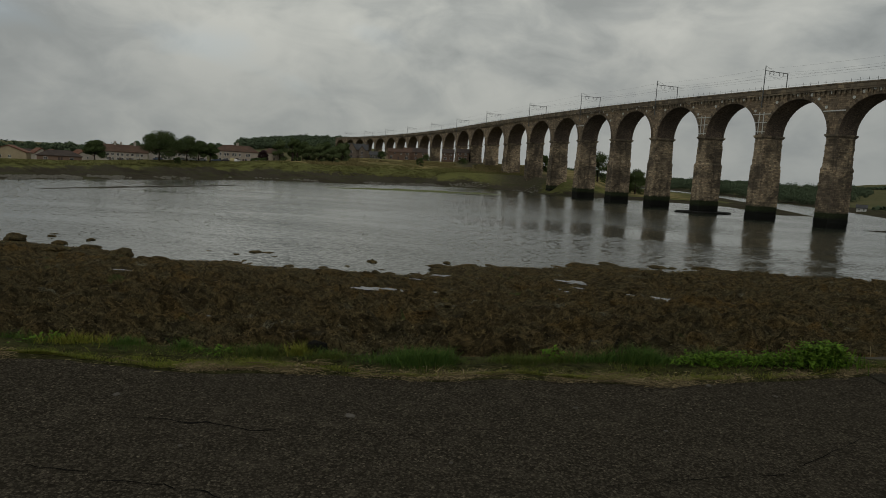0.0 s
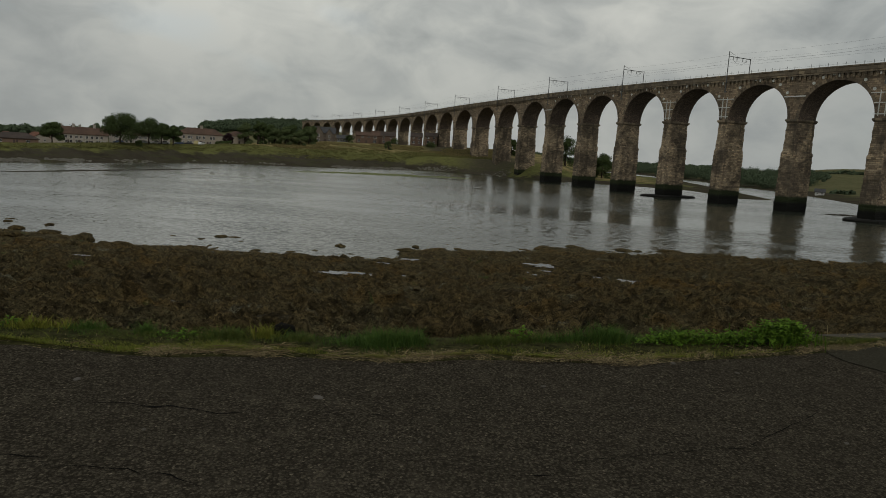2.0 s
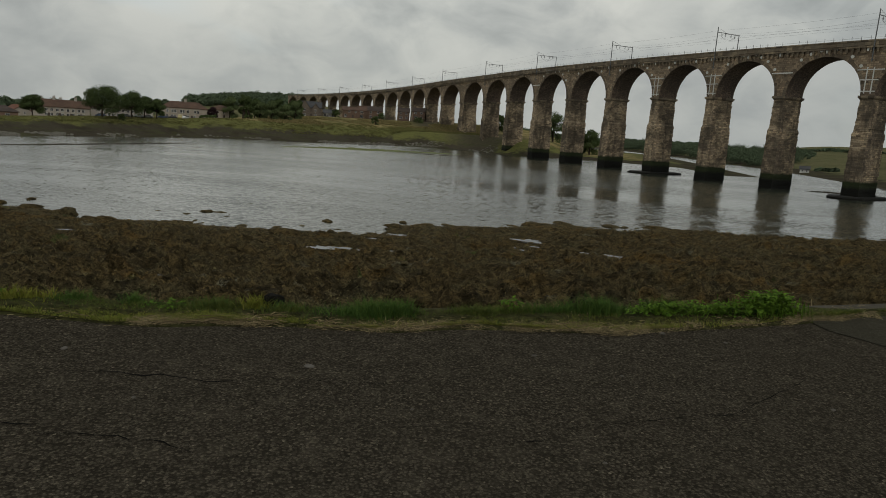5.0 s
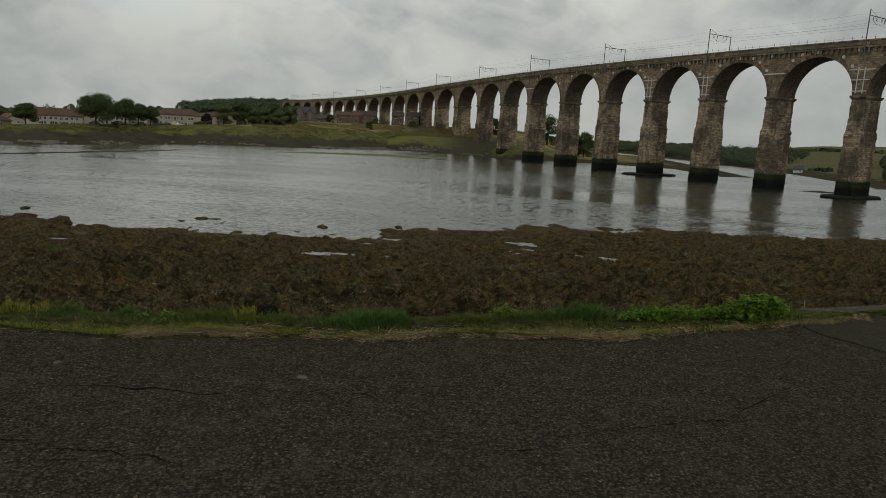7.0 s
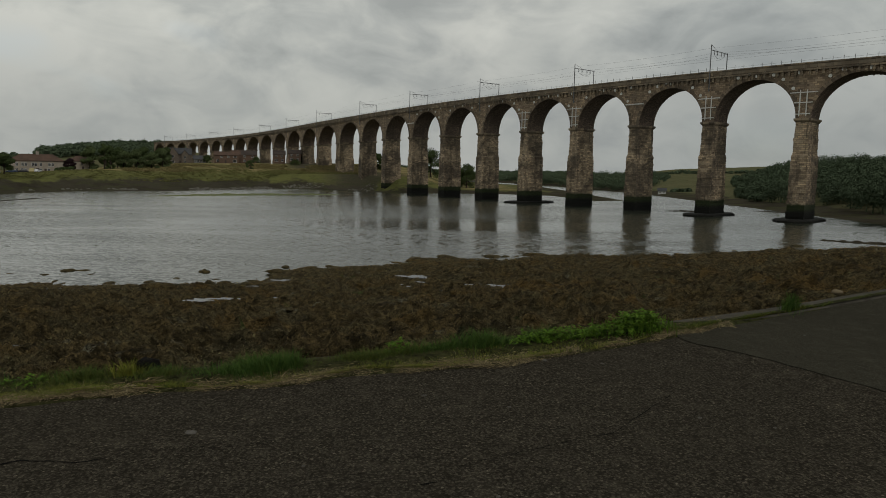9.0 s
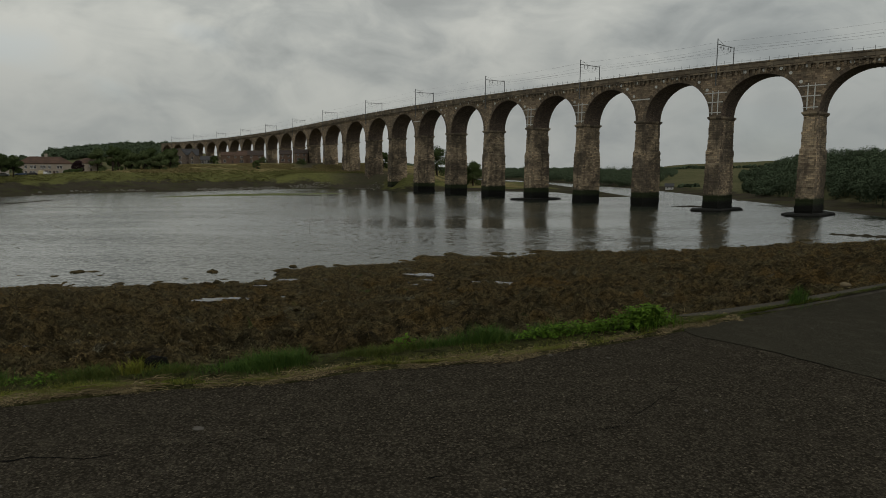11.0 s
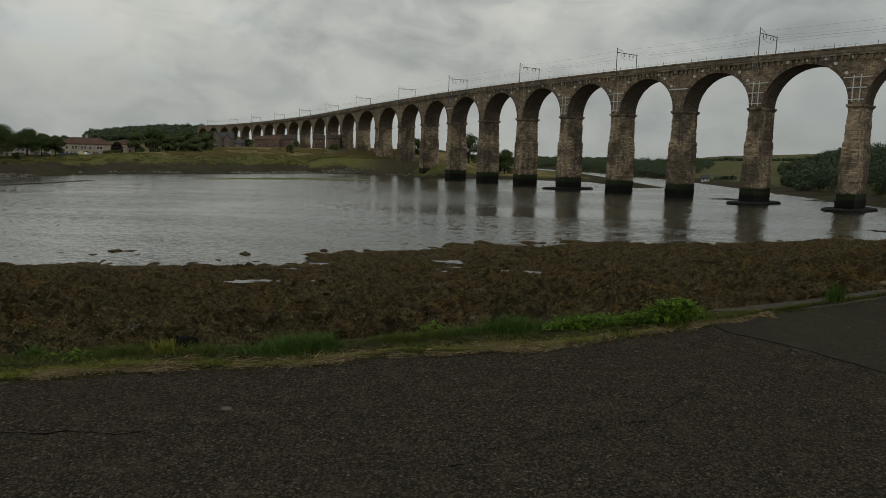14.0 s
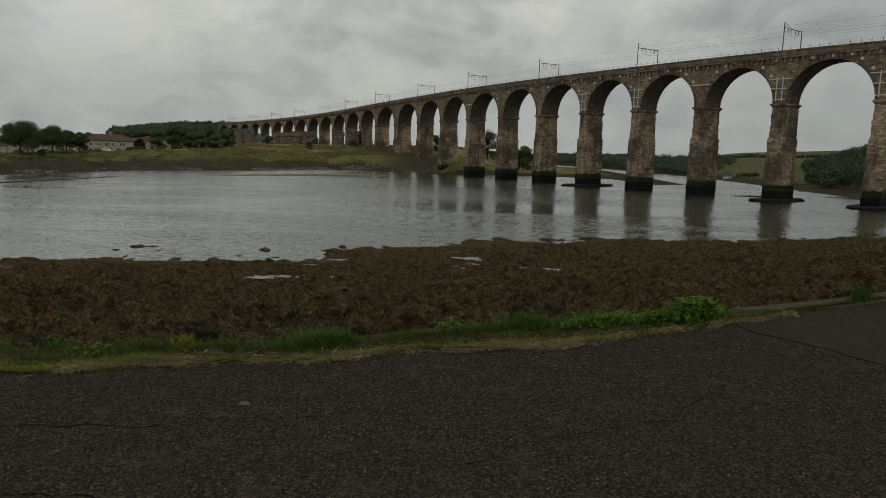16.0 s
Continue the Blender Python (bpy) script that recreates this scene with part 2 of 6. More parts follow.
# normals biased towards the camera: brighter water, shorter reflections, most where gust is high
lean = w_vec("ADD", slope, (-0.022, -0.10, 0))
tilt = w_vec("NORMALIZE", w_vec("ADD", w_vec("MULTIPLY", lean, gust), (0, 0, 1)), (0, 0, 0))
kw.l.new(tilt, kw.b.inputs["Normal"])
M_WATER = kw.m

# ---- building helpers ----


def mesh_from(name, verts, faces, mats=(), smooth=False, face_mats=None):
    me = bpy.data.meshes.new(name)
    me.from_pydata(verts, [], faces)
    for m in mats:
        me.materials.append(m)
    if face_mats is not None:
        me.polygons.foreach_set("material_index", np.asarray(face_mats, dtype=np.int32))
    if smooth:
        me.polygons.foreach_set("use_smooth", np.ones(len(faces), dtype=bool))
    me.update()
    return me


class Soup:
    """Collects verts, faces, face materials and uvs, then makes one mesh."""

    def __init__(self):
        self.v, self.f, self.m, self.uv = [], [], [], []

    def poly(self, pts, uvs=None, mat=0):
        b = len(self.v)
        self.v.extend(pts)
        self.f.append(tuple(range(b, b + len(pts))))
        self.m.append(mat)
        self.uv.append(uvs or [(p[0] + p[1], p[2]) for p in pts])

    def box(self, c, s, mat=0, turn=0.0, taper=1.0):
        """A box of size s about c, turned about z; taper narrows its top."""
        ca, sa = math.cos(turn), math.sin(turn)
        pts = []
        for dz in (-0.5, 0.5):
            k = taper if dz > 0 else 1.0
            for dx, dy in ((-0.5, -0.5), (0.5, -0.5), (0.5, 0.5), (-0.5, 0.5)):
                x, y = dx * s[0] * k, dy * s[1] * k
                pts.append((c[0] + x * ca - y * sa, c[1] + x * sa + y * ca, c[2] + dz * s[2]))
        for q in ((0, 3, 2, 1), (4, 5, 6, 7), (0, 1, 5, 4), (1, 2, 6, 5), (2, 3, 7, 6), (3, 0, 4, 7)):
            P = [pts[i] for i in q]
            if q in ((0, 3, 2, 1), (4, 5, 6, 7)):
                uv = [(p[0], p[1]) for p in P]
            else:
                L = math.dist(P[0][:2], P[1][:2])
                uv = [(0, P[0][2]), (L, P[1][2]), (L, P[2][2]), (0, P[3][2])]
                uv = [(u + c[0] * 0.37 + c[1] * 0.21, v) for u, v in uv]
            self.poly(P, uv, mat)

    def bar(self, a, b, r, sides=6, mat=0, r2=None):
        a, b = Vector(a), Vector(b)
        d = (b - a).normalized()
        u = d.orthogonal().normalized()
        w = d.cross(u)
        r2 = r if r2 is None else r2
        ring = [(math.cos(2 * math.pi * k / sides), math.sin(2 * math.pi * k / sides)) for k in range(sides)]
        A = [tuple(a + (u * x + w * y) * r) for x, y in ring]
        B = [tuple(b + (u * x + w * y) * r2) for x, y in ring]
        for k in range(sides):
            j = (k + 1) % sides
            self.poly([A[k], A[j], B[j], B[k]], None, mat)
        self.poly(A[::-1], None, mat)
        self.poly(B, None, mat)

    def mesh(self, name, mats, smooth=False):
        me = mesh_from(name, self.v, self.f, mats, smooth, self.m)
        lay = me.uv_layers.new(name="UVMap")
        flat = [c for f in self.uv for p in f for c in p]
        lay.data.foreach_set("uv", flat)
        return me


def part(name, soup, mats, parent, label="", smooth=False):
    mats = mats if isinstance(mats, (list, tuple)) else [mats]
    ob = new(name, soup.mesh(name, mats, smooth) if isinstance(soup, Soup) else soup)
    ob.parent = parent
    if label:
        ob["label"] = label
    return ob


def thing(name, label, category, group="", kind="", at=(0, 0, 0)):
    ob = new(name)
    ob.location = at
    return tagged(ob, label, category, group, kind)


# ---- terrain ----

# outline of the river at this tide, anticlockwise from the near shore
RIVER = [(-420, -150), (-52, 52), (-48.5, 53.7), (-47, 54.6), (-42.5, 52.6), (-37, 52), (-32.7, 49.4), (-30, 49.8), (-19.5, 51), (-11.2, 51.8), (-8.9, 53.4), (-9.1, 57.7), (-6.9, 59.7), (0.5, 62), (6, 67.2), (8.2, 67.4), (12.4, 66), (18.2, 70.8), (25.9, 69.2), (34.6, 70.6), (38, 73.8), (47, 75.9), (60, 77.4), (84, 94), (98, 118), (102, 140), (109, 206), (117, 271), (118, 330), (116, 415), (100, 520), (40, 640), (20, 620), (82, 480), (98, 400), (94, 330), (88, 270), (83, 219), (70, 212), (66, 255), (48, 262), (30, 263), (16, 262), (6, 258), (-2, 265), (-8, 278), (-16, 287), (-28, 288), (-42, 280), (-56, 263), (-69, 246), (-97, 228), (-108, 191), (-116, 160), (-121, 138), (-132, 110), (-180, 60), (-520, -90)]


# centres of the viaduct's piers, from the near bank outwards, fitted to the camera's view
PIERS = [(117.0, 99.9), (101.0, 115.6), (87.3, 131.0), (75.4, 146.4), (64.6, 162.0), (54.4, 178.1), (44.4, 194.6), (34.4, 212.0), (24.3, 230.4), (14.4, 249.9), (4.8, 270.5), (-4.9, 293.3), (-16.1, 319.0), (-27.9, 346.9), (-39.3, 376.0), (-51.0, 405.6), (-63.5, 435.2), (-76.8, 464.7), (-90.8, 494.1), (-105.7, 523.3), (-121.2, 552.3), (-137.3, 580.9), (-154.1, 609.0), (-171.4, 636.7), (-189.2, 663.7), (-207.5, 690.1), (-226.2, 715.8)]


def river_distance(x, y):
    """Signed distance to the water's edge, below zero on the river."""
    P = np.array(RIVER, dtype=float)
    Q = np.roll(P, -1, axis=0)
    best = np.full(x.shape, 1e18)
    inside = np.zeros(x.shape, dtype=bool)
    for (ax, ay), (bx, by) in zip(P, Q):
        ex, ey = bx - ax, by - ay
        t = np.clip(((x - ax) * ex + (y - ay) * ey) / (ex * ex + ey * ey), 0, 1)
        best = np.minimum(best, (x - ax - t * ex) ** 2 + (y - ay - t * ey) ** 2)
        cross = (ay > y) != (by > y)
        with np.errstate(divide="ignore", invalid="ignore"):
            xi = ax + (y - ay) * ex / (ey if ey else 1e-9)
        inside ^= cross & (x < xi)
    d = np.sqrt(best)
    return np.where(inside, -d, d)


def smoothstep(a, b, x):
    t = np.clip((x - a) / (b - a), 0, 1)
    return t * t * (3 - 2 * t)


def fbm(x, y, scale, octaves=4, seed=0.0):
    """Fractal value noise on numpy arrays."""
    out, amp, tot = np.zeros(x.shape), 1.0, 0.0
    for o in range(octaves):
        px, py = x * scale + seed + 17.3 * o, y * scale + seed * 1.7 + 9.1 * o
        ix, iy = np.floor(px), np.floor(py)
        fx, fy = px - ix, py - iy
        fx, fy = fx * fx * (3 - 2 * fx), fy * fy * (3 - 2 * fy)

        def h(a, b):
            s = np.sin(a * 127.1 + b * 311.7 + 74.7) * 43758.5453
            return s - np.floor(s)

        v = (h(ix, iy) * (1 - fx) + h(ix + 1, iy) * fx) * (1 - fy) + (h(ix, iy + 1) * (1 - fx) + h(ix + 1, iy + 1) * fx) * fy
        out += amp * v
        tot += amp
        amp *= 0.5
        scale *= 2.03
    return out / tot


def edge_y(x):
    """Seaward edge of the paved promenade."""
    return np.interp(x, [-60, -4, -2.45, -1.27, -0.54, 0.9, 2.32, 3.28, 4.68, 5.76, 7.2, 60], [-4, 4.78, 5.01, 5.27, 5.49, 5.98, 6.5, 6.86, 7.47, 8.03, 8.78, 36])


def verge_width(x):
    """Width of the grown-over strip along that edge."""
    return np.interp(x, [-60, -3.5, -2.7, -1.7, -0.7, -0.3, 1.04, 2.08, 2.7, 3.06, 3.5, 4.5, 5.4, 60], [0.45, 0.46, 0.58, 0.48, 0.62, 0.54, 0.72, 0.65, 0.55, 0.44, 0.42, 0.34, 0.30, 0.26])


def land_height(x, y):
    d = river_distance(x, y)
    near = (y < 90) & (x < 84) & (y < 110 + x * 1.35)
    # near foreshore: falls gently from the promenade wall to the tide line
    ey = edge_y(np.clip(x, -60, 60))
    s = np.clip((y - ey) / np.maximum(y - ey + np.maximum(d, 0), 0.5), 0, 1)
    shore = -0.95 - (6.55 - 0.15) * np.power(s, 0.92)
    zn = np.where(d > 0, np.where(y > ey - 0.12, shore, -0.12), WATER_Z - 0.04 * -d - 0.05)
    # far bank: mud, a steep grassy step, then nearly level ground
    ax = np.degrees(np.arctan2(x, y))
    rr = np.hypot(x, y)
    east = smoothstep(-24, -17, ax)
    ds = d * (1 + 1.3 * smoothstep(-11, -4, ax) * smoothstep(5, 1, ax))
    zs = WATER_Z + 0.25 * smoothstep(0, 3, ds) + 1.15 * smoothstep(3, 14, ds) + 2.9 * smoothstep(9, 25, ds) + 2.0 * east * smoothstep(12, 28, ds)
    # settled ground behind, rising to the land arches; pitch per bearing fits the view
    fall = np.interp(ax, [-60, -45, -41.4, -38, -34, -31.4, -25.6, -22.9, -21, -18, -16, -12.5, -8, -6, 0, 4], [0.026, 0.026, 0.0255, 0.0244, 0.0199, 0.0169, 0.0133, 0.0087, 0.0060, 0.0026, -0.0017, -0.0033, -0.0049, -0.006, -0.006, 0.0])
    plateau = 1.6 - fall * np.minimum(rr, 300 + 150 * east)
    wt = smoothstep(8, 24, d) * (1 - east) + smoothstep(10, 78, d) * east
    zf = zs * (1 - wt) + plateau * wt
    # low saltmarsh and flats upstream of the viaduct
    marsh = WATER_Z + 0.2 * smoothstep(0, 3, d) + 0.6 * smoothstep(3, 14, d) + 1.4 * smoothstep(20, 140, d)
    k = smoothstep(2, 7, ax)
    zf = zf * (1 - k) + marsh * k
    hill = 20 * np.exp(-(((x + 285) / 85) ** 2 + ((y - 900) / 200) ** 2)) + 9 * np.exp(-(((x + 420) / 110) ** 2 + ((y - 830) / 200) ** 2))
    # the outer side of the bend upstream: a wooded slope, then pasture, then wood again
    e = x - np.interp(y, [90, 140, 206, 271, 330, 415, 520, 640, 1200], [98, 102, 109, 117, 118, 116, 100, 40, -60])
    # rise per bearing is set from the skyline in the camera's view
    hill = hill + (1.6 + 3.6 * smoothstep(20, 25, ax) + 4.0 * smoothstep(28, 37, ax)) * smoothstep(6, 70, e) * smoothstep(90, 150, y) * smoothstep(8, 13, ax)
    hill = hill + 9.5 * np.exp(-(((x - 360) / 130) ** 2 + ((y - 600) / 130) ** 2))
    hill = hill + 3 * smoothstep(600, 1500, rr) * smoothstep(3, 14, ax) * (0.6 + 0.7 * fbm(x, y, 0.003, 3, 3.0))
    zf = zf + hill * (d > 0)
    zf = np.where(d > 0, zf, WATER_Z - 0.05 - 0.03 * -d)
    return np.where(near, zn, zf), d, near


# shallow pools left on the foreshore: centre and half sizes
POOLS = [(-16.5, 26.4, 0.75, 0.55), (-13.0, 24.9, 0.25, 0.2), (-19.4, 27.8, 0.5, 0.4), (-10.9, 16.3, 0.35, 0.35), (-8.5, 25.6, 0.7, 0.28), (-8.6, 33.2, 0.7, 0.4), (-7.5, 33.6, 0.7, 0.35), (-10.8, 24.1, 0.25, 0.2), (2.8, 44.9, 1.2, 0.9), (3.3, 36.0, 1.2, 0.7), (6.4, 33.3, 1.0, 0.6), (8.9, 31.8, 0.4, 0.35), (11.2, 33.0, 0.6, 0.55), (-0.8, 42.2, 0.4, 0.4), (-7.3, 50.5, 0.9, 0.6), (20.1, 28.2, 0.6, 0.4), (24.4, 33.8, 0.7, 0.4), (9.9, 24.6, 0.4, 0.3), (4.6, 36.6, 0.5, 0.4), (-8.7, 16.3, 0.2, 0.1)]
prng = random.Random(11)
while len(POOLS) < 40:
    py = prng.uniform(31, 50)
    POOLS.append((prng.uniform(-0.7, 0.6) * py, py, prng.uniform(0.2, 0.6), prng.uniform(0.15, 0.35)))


def pool_hollow(x, y):
    """Nought in the pools, one away from them."""
    out = np.ones(np.shape(x))
    for cx, cy, a, b in POOLS:
        out = np.minimum(out, smoothstep(0.5, 2.2, np.hypot((x - cx) / a, (y - cy) / (b * 1.4))))
    return out


def hummocks(x, y):
    """Heaps of weed over stones, and the odd higher bank."""
    a = np.abs(fbm(x, y, 0.9, 3, 9.0) - 0.5)
    lump = 0.9 * (fbm(x, y, 0.38, 3, 5.0) - 0.5) + 1.25 * (0.12 - a) + 0.85 * (fbm(x, y, 2.6, 3, 2.0) - 0.5)
    return lump, 1.3 * np.maximum(fbm(x, y, 0.16, 3, 21.0) - 0.56, 0)


def build_ground():
    # rings about the promenade, finer where the view looks
    az = np.concatenate([np.linspace(-180, -48, 40, endpoint=False), np.linspace(-48, 48, 560, endpoint=False), np.linspace(48, 180, 40, endpoint=False)])
    r = np.concatenate([[0.6, 2.0, 3.2], np.linspace(4.0, 12.0, 90, endpoint=False), 12.0 * (100 / 12.0) ** np.linspace(0, 1, 210, endpoint=False), 100.0 * 4.2 ** np.linspace(0, 1, 150, endpoint=False), 420.0 * 10.7 ** np.linspace(0, 1, 70)])
    A, Rr = np.meshgrid(np.radians(az), r)
    X, Y = Rr * np.sin(A), Rr * np.cos(A)
    Z, D, near = land_height(X, Y)
    # weed-covered stones and hollows on the near foreshore
    fs = near & (D > -6) & (Y > edge_y(np.clip(X, -60, 60)) + 0.1)
    lump, big = hummocks(X, Y)
    fade = smoothstep(0.0, 1.2, Y - edge_y(np.clip(X, -60, 60)))
    fade = fade * (0.25 + 0.75 * smoothstep(0, 9, D)) * (0.30 + 0.70 * pool_hollow(X, Y))
    Z = np.where(fs, Z + (lump + big) * fade, Z)
    far = ~near & (D > 0)
    Z = np.where(far, Z + 1.2 * (fbm(X, Y, 0.03, 4, 1.0) - 0.5) * smoothstep(2, 20, D) + 0.5 * (fbm(X, Y, 0.25, 3, 4.0) - 0.5) * smoothstep(0, 5, D), Z)
    n, m = X.shape
    verts = np.stack([X, Y, Z], -1).reshape(-1, 3)
    idx = np.arange(n * m).reshape(n, m)
    a, b = idx[:-1, :], idx[1:, :]
    a2, b2 = np.roll(a, -1, axis=1), np.roll(b, -1, axis=1)
    faces = np.stack([a, a2, b2, b], -1).reshape(-1, 4)
    nr = near[:-1].ravel()
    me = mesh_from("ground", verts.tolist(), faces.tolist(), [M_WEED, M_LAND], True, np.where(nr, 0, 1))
    # water-edge metres, shifted per bearing so mud, sedge and meadow fit the view
    ax = np.degrees(np.arctan2(X, Y))
    west = 1 - smoothstep(-26, -17, ax)
    at = me.attributes.new("from_water", "FLOAT", "POINT")
    at.data.foreach_set("value", (D - 5 + 6 * west + 4 * (1 - west) + 11 * smoothstep(-11, -4, ax) * smoothstep(5, 1, ax)).ravel().astype(np.float32))
    # trodden bare soil along the foot of the land arches
    P = np.array(PIERS[11:16], dtype=float)
    foot = np.min(np.hypot(X[..., None] - np.interp(np.linspace(0, 4, 60), np.arange(5), P[:, 0]), Y[..., None] - np.interp(np.linspace(0, 4, 60), np.arange(5), P[:, 1])), axis=-1)
    at = me.attributes.new("bare_soil", "FLOAT", "POINT")
    at.data.foreach_set("value", smoothstep(22, 8, foot + 14 * (fbm(X, Y, 0.06, 4, 8.0) - 0.5)).ravel().astype(np.float32))
    ob = new("ground", me)
    return tagged(ob, "weed-covered stony foreshore, mud banks and grassy land beyond the river", "ground", kind="structure")


def make_weed():
    k = Mat("bladder_wrack", 0.85, spec=0.03)
    n1 = k.noise(0.5, 5, 0.62, 0.5)
    n2 = k.noise(4.2, 6, 0.7, 0.8)
    n3 = k.noise(24.0, 5, 0.72, 1.0)
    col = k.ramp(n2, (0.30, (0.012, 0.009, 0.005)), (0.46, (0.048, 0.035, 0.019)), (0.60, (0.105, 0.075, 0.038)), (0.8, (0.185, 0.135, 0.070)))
    col = k.mix(k.ramp(n1, (0.45, 0.0), (0.60, 0.7)), col, k.ramp(n2, (0.3, (0.020, 0.017, 0.010)), (0.55, (0.076, 0.062, 0.038)), (0.75, (0.145, 0.122, 0.078))))
    col = k.mix(k.ramp(k.noise(0.21, 4, 0.6), (0.54, 0.0), (0.66, 0.6)), col, k.ramp(n2, (0.3, (0.030, 0.018, 0.007)), (0.7, (0.180, 0.105, 0.033))))
    col = k.mix(k.ramp(k.noise((0.28, 0.5, 0.4), 5, 0.68), (0.62, 0.0), (0.68, 0.7)), col, k.ramp(n3, (0.35, (0.05, 0.045, 0.038)), (0.65, (0.21, 0.20, 0.17))))
    col = k.mix(k.ramp(k.noise(0.4, 4, 0.6, 0.4), (0.66, 0.0), (0.71, 0.6)), col, (0.050, 0.075, 0.022))
    # near-black crevices painted into the colour, standing in for shade between weed heaps
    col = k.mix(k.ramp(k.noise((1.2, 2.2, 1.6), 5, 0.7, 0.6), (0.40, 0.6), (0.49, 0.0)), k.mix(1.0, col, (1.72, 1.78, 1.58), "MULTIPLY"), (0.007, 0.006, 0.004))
    # hollows of the n3 bump darkened in the colour as shade
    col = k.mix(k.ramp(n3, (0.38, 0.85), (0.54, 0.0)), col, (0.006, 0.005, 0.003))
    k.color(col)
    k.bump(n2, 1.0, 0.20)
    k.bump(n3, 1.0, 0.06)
    return k.m


def make_mud():
    k = Mat("tidal_mud", 0.85, spec=0.1)
    n = k.noise(0.12, 6, 0.65)
    f = k.noise(1.6, 5, 0.65)
    col = k.ramp(n, (0.3, (0.022, 0.018, 0.012)), (0.55, (0.040, 0.034, 0.022)), (0.75, (0.038, 0.040, 0.018)))
    col = k.mix(k.ramp(f, (0.55, 0.0), (0.7, 0.7)), col, (0.11, 0.10, 0.085))
    k.color(col)
    k.bump(f, 0.8, 0.25)
    return k.m


def make_land():
    """Far land: tidal mud by the water, then dark sedge, dry meadow and pasture."""
    k = Mat("far_land", 1.0, spec=0.0)
    a = k.n.new("ShaderNodeAttribute")
    a.attribute_name = "from_water"
    wob = k.math("ADD", k.math("MULTIPLY", k.noise(0.07, 5, 0.65), 18.0), k.math("MULTIPLY", k.noise(0.6, 4, 0.6), 5.0))
    d = k.math("ADD", a.outputs["Fac"], k.math("SUBTRACT", wob, 11.5))
    f = k.noise((0.8, 0.8, 3.0), 5, 0.68)
    n = k.noise(0.035, 5, 0.62)
    mud = k.ramp(k.noise(0.12, 6, 0.65), (0.3, (0.036, 0.031, 0.023)), (0.55, (0.060, 0.053, 0.039)), (0.75, (0.058, 0.058, 0.032)))
    mud = k.mix(k.ramp(k.noise(1.1, 5, 0.7), (0.60, 0.0), (0.72, 0.6)), mud, (0.12, 0.11, 0.09))
    sedge = k.mix(f, (0.085, 0.092, 0.034), (0.175, 0.172, 0.062))
    meadow = k.mix(k.ramp(n, (0.42, 0.0), (0.58, 1.0)), k.mix(f, (0.18, 0.142, 0.064), (0.36, 0.285, 0.140)), k.mix(f, (0.085, 0.082, 0.036), (0.17, 0.150, 0.068)))
    pasture = k.mix(k.ramp(n, (0.4, 0.0), (0.6, 1.0)), k.mix(f, (0.080, 0.084, 0.044), (0.130, 0.130, 0.068)), k.mix(f, (0.10, 0.094, 0.05), (0.155, 0.142, 0.080)))

    def step(lo, hi):
        return k.ramp(k.math("MULTIPLY", d, 0.005), (lo * 0.005, 0.0), (hi * 0.005, 1.0))

    col = k.mix(step(13, 16), mud, sedge)
    col = k.mix(step(21, 27), col, meadow)
    col = k.mix(k.math("MAXIMUM", step(95, 130), k.ramp(k.math("MULTIPLY", k.axis(0), 0.001), (0.055, 0.0), (0.09, 1.0))), col, pasture)
    col = k.mix(step(13, 16), mud, col)
    soil = k.n.new("ShaderNodeAttribute")
    soil.attribute_name = "bare_soil"
    col = k.mix(k.math("MULTIPLY", soil.outputs["Fac"], 0.85), col, k.mix(f, (0.045, 0.039, 0.030), (0.105, 0.092, 0.070)))
    tuft = k.noise((0.16, 0.06, 1.0), 6, 0.72, 0.6)
    col = k.mix(k.ramp(tuft, (0.50, 0.0), (0.60, 0.5)), col, k.mix(f, (0.045, 0.052, 0.022), (0.085, 0.088, 0.038)))
    k.color(col)
    k.bump(f, 0.9, 0.4)
    return k.m


M_WEED = make_weed()
M_MUD = make_mud()
M_LAND = make_land()
ground = build_ground()

# the river's surface
s = Soup()
s.poly([(-1500, -400, WATER_Z), (900, -400, WATER_Z), (900, 1000, WATER_Z), (-1500, 1000, WATER_Z)])
river = tagged(new("water", s.mesh("water", [M_WATER])), "grey ruffled tidal river water reflecting the overcast sky", "river", kind="structure")


# ---- the viaduct ----
SPRING_Z = WATER_Z + 21.0
DECK_Z = WATER_Z + 30.6
TOP_Z = WATER_Z + 31.8
MAST = 7.0  # height of the gantry masts over the deck
HALF_W = 3.75
WIDE = 12  # the stop pier between river and land arches
PIER_T = 2.55
PLINTHS = (2, 3, 6)

FRAMED = (2, 3, 5, 6, 1)
STRAPPED = (4, 9)

PV = [Vector((x, y, 0)) for x, y in PIERS]


def pier_axis(i):
    a, b = PV[max(i - 1, 0)], PV[min(i + 1, len(PV) - 1)]
    u = (b - a).normalized()
    return u, Vector((u.y, -u.x, 0))


def ground_z(x, y):
    z, d, nr = land_height(np.array([x], dtype=float), np.array([y], dtype=float))
    return float(z[0])


def ground_zs(P):
    """The same for a list of points."""
    X, Y = np.array([p[0] for p in P], dtype=float), np.array([p[1] for p in P], dtype=float)
    return land_height(X, Y)[0]


def stretch(i):
    """How much the view-fitted spacing widens the bays about a pier."""
    a, b = PV[max(i - 1, 0)], PV[min(i + 1, len(PV) - 1)]
    n = min(i + 1, len(PV) - 1) - max(i - 1, 0)
    return min(1.5, max(1.0, (b - a).length / n / 20.5))


def thick(i):
    return 5.4 if i == WIDE else PIER_T * stretch(i)


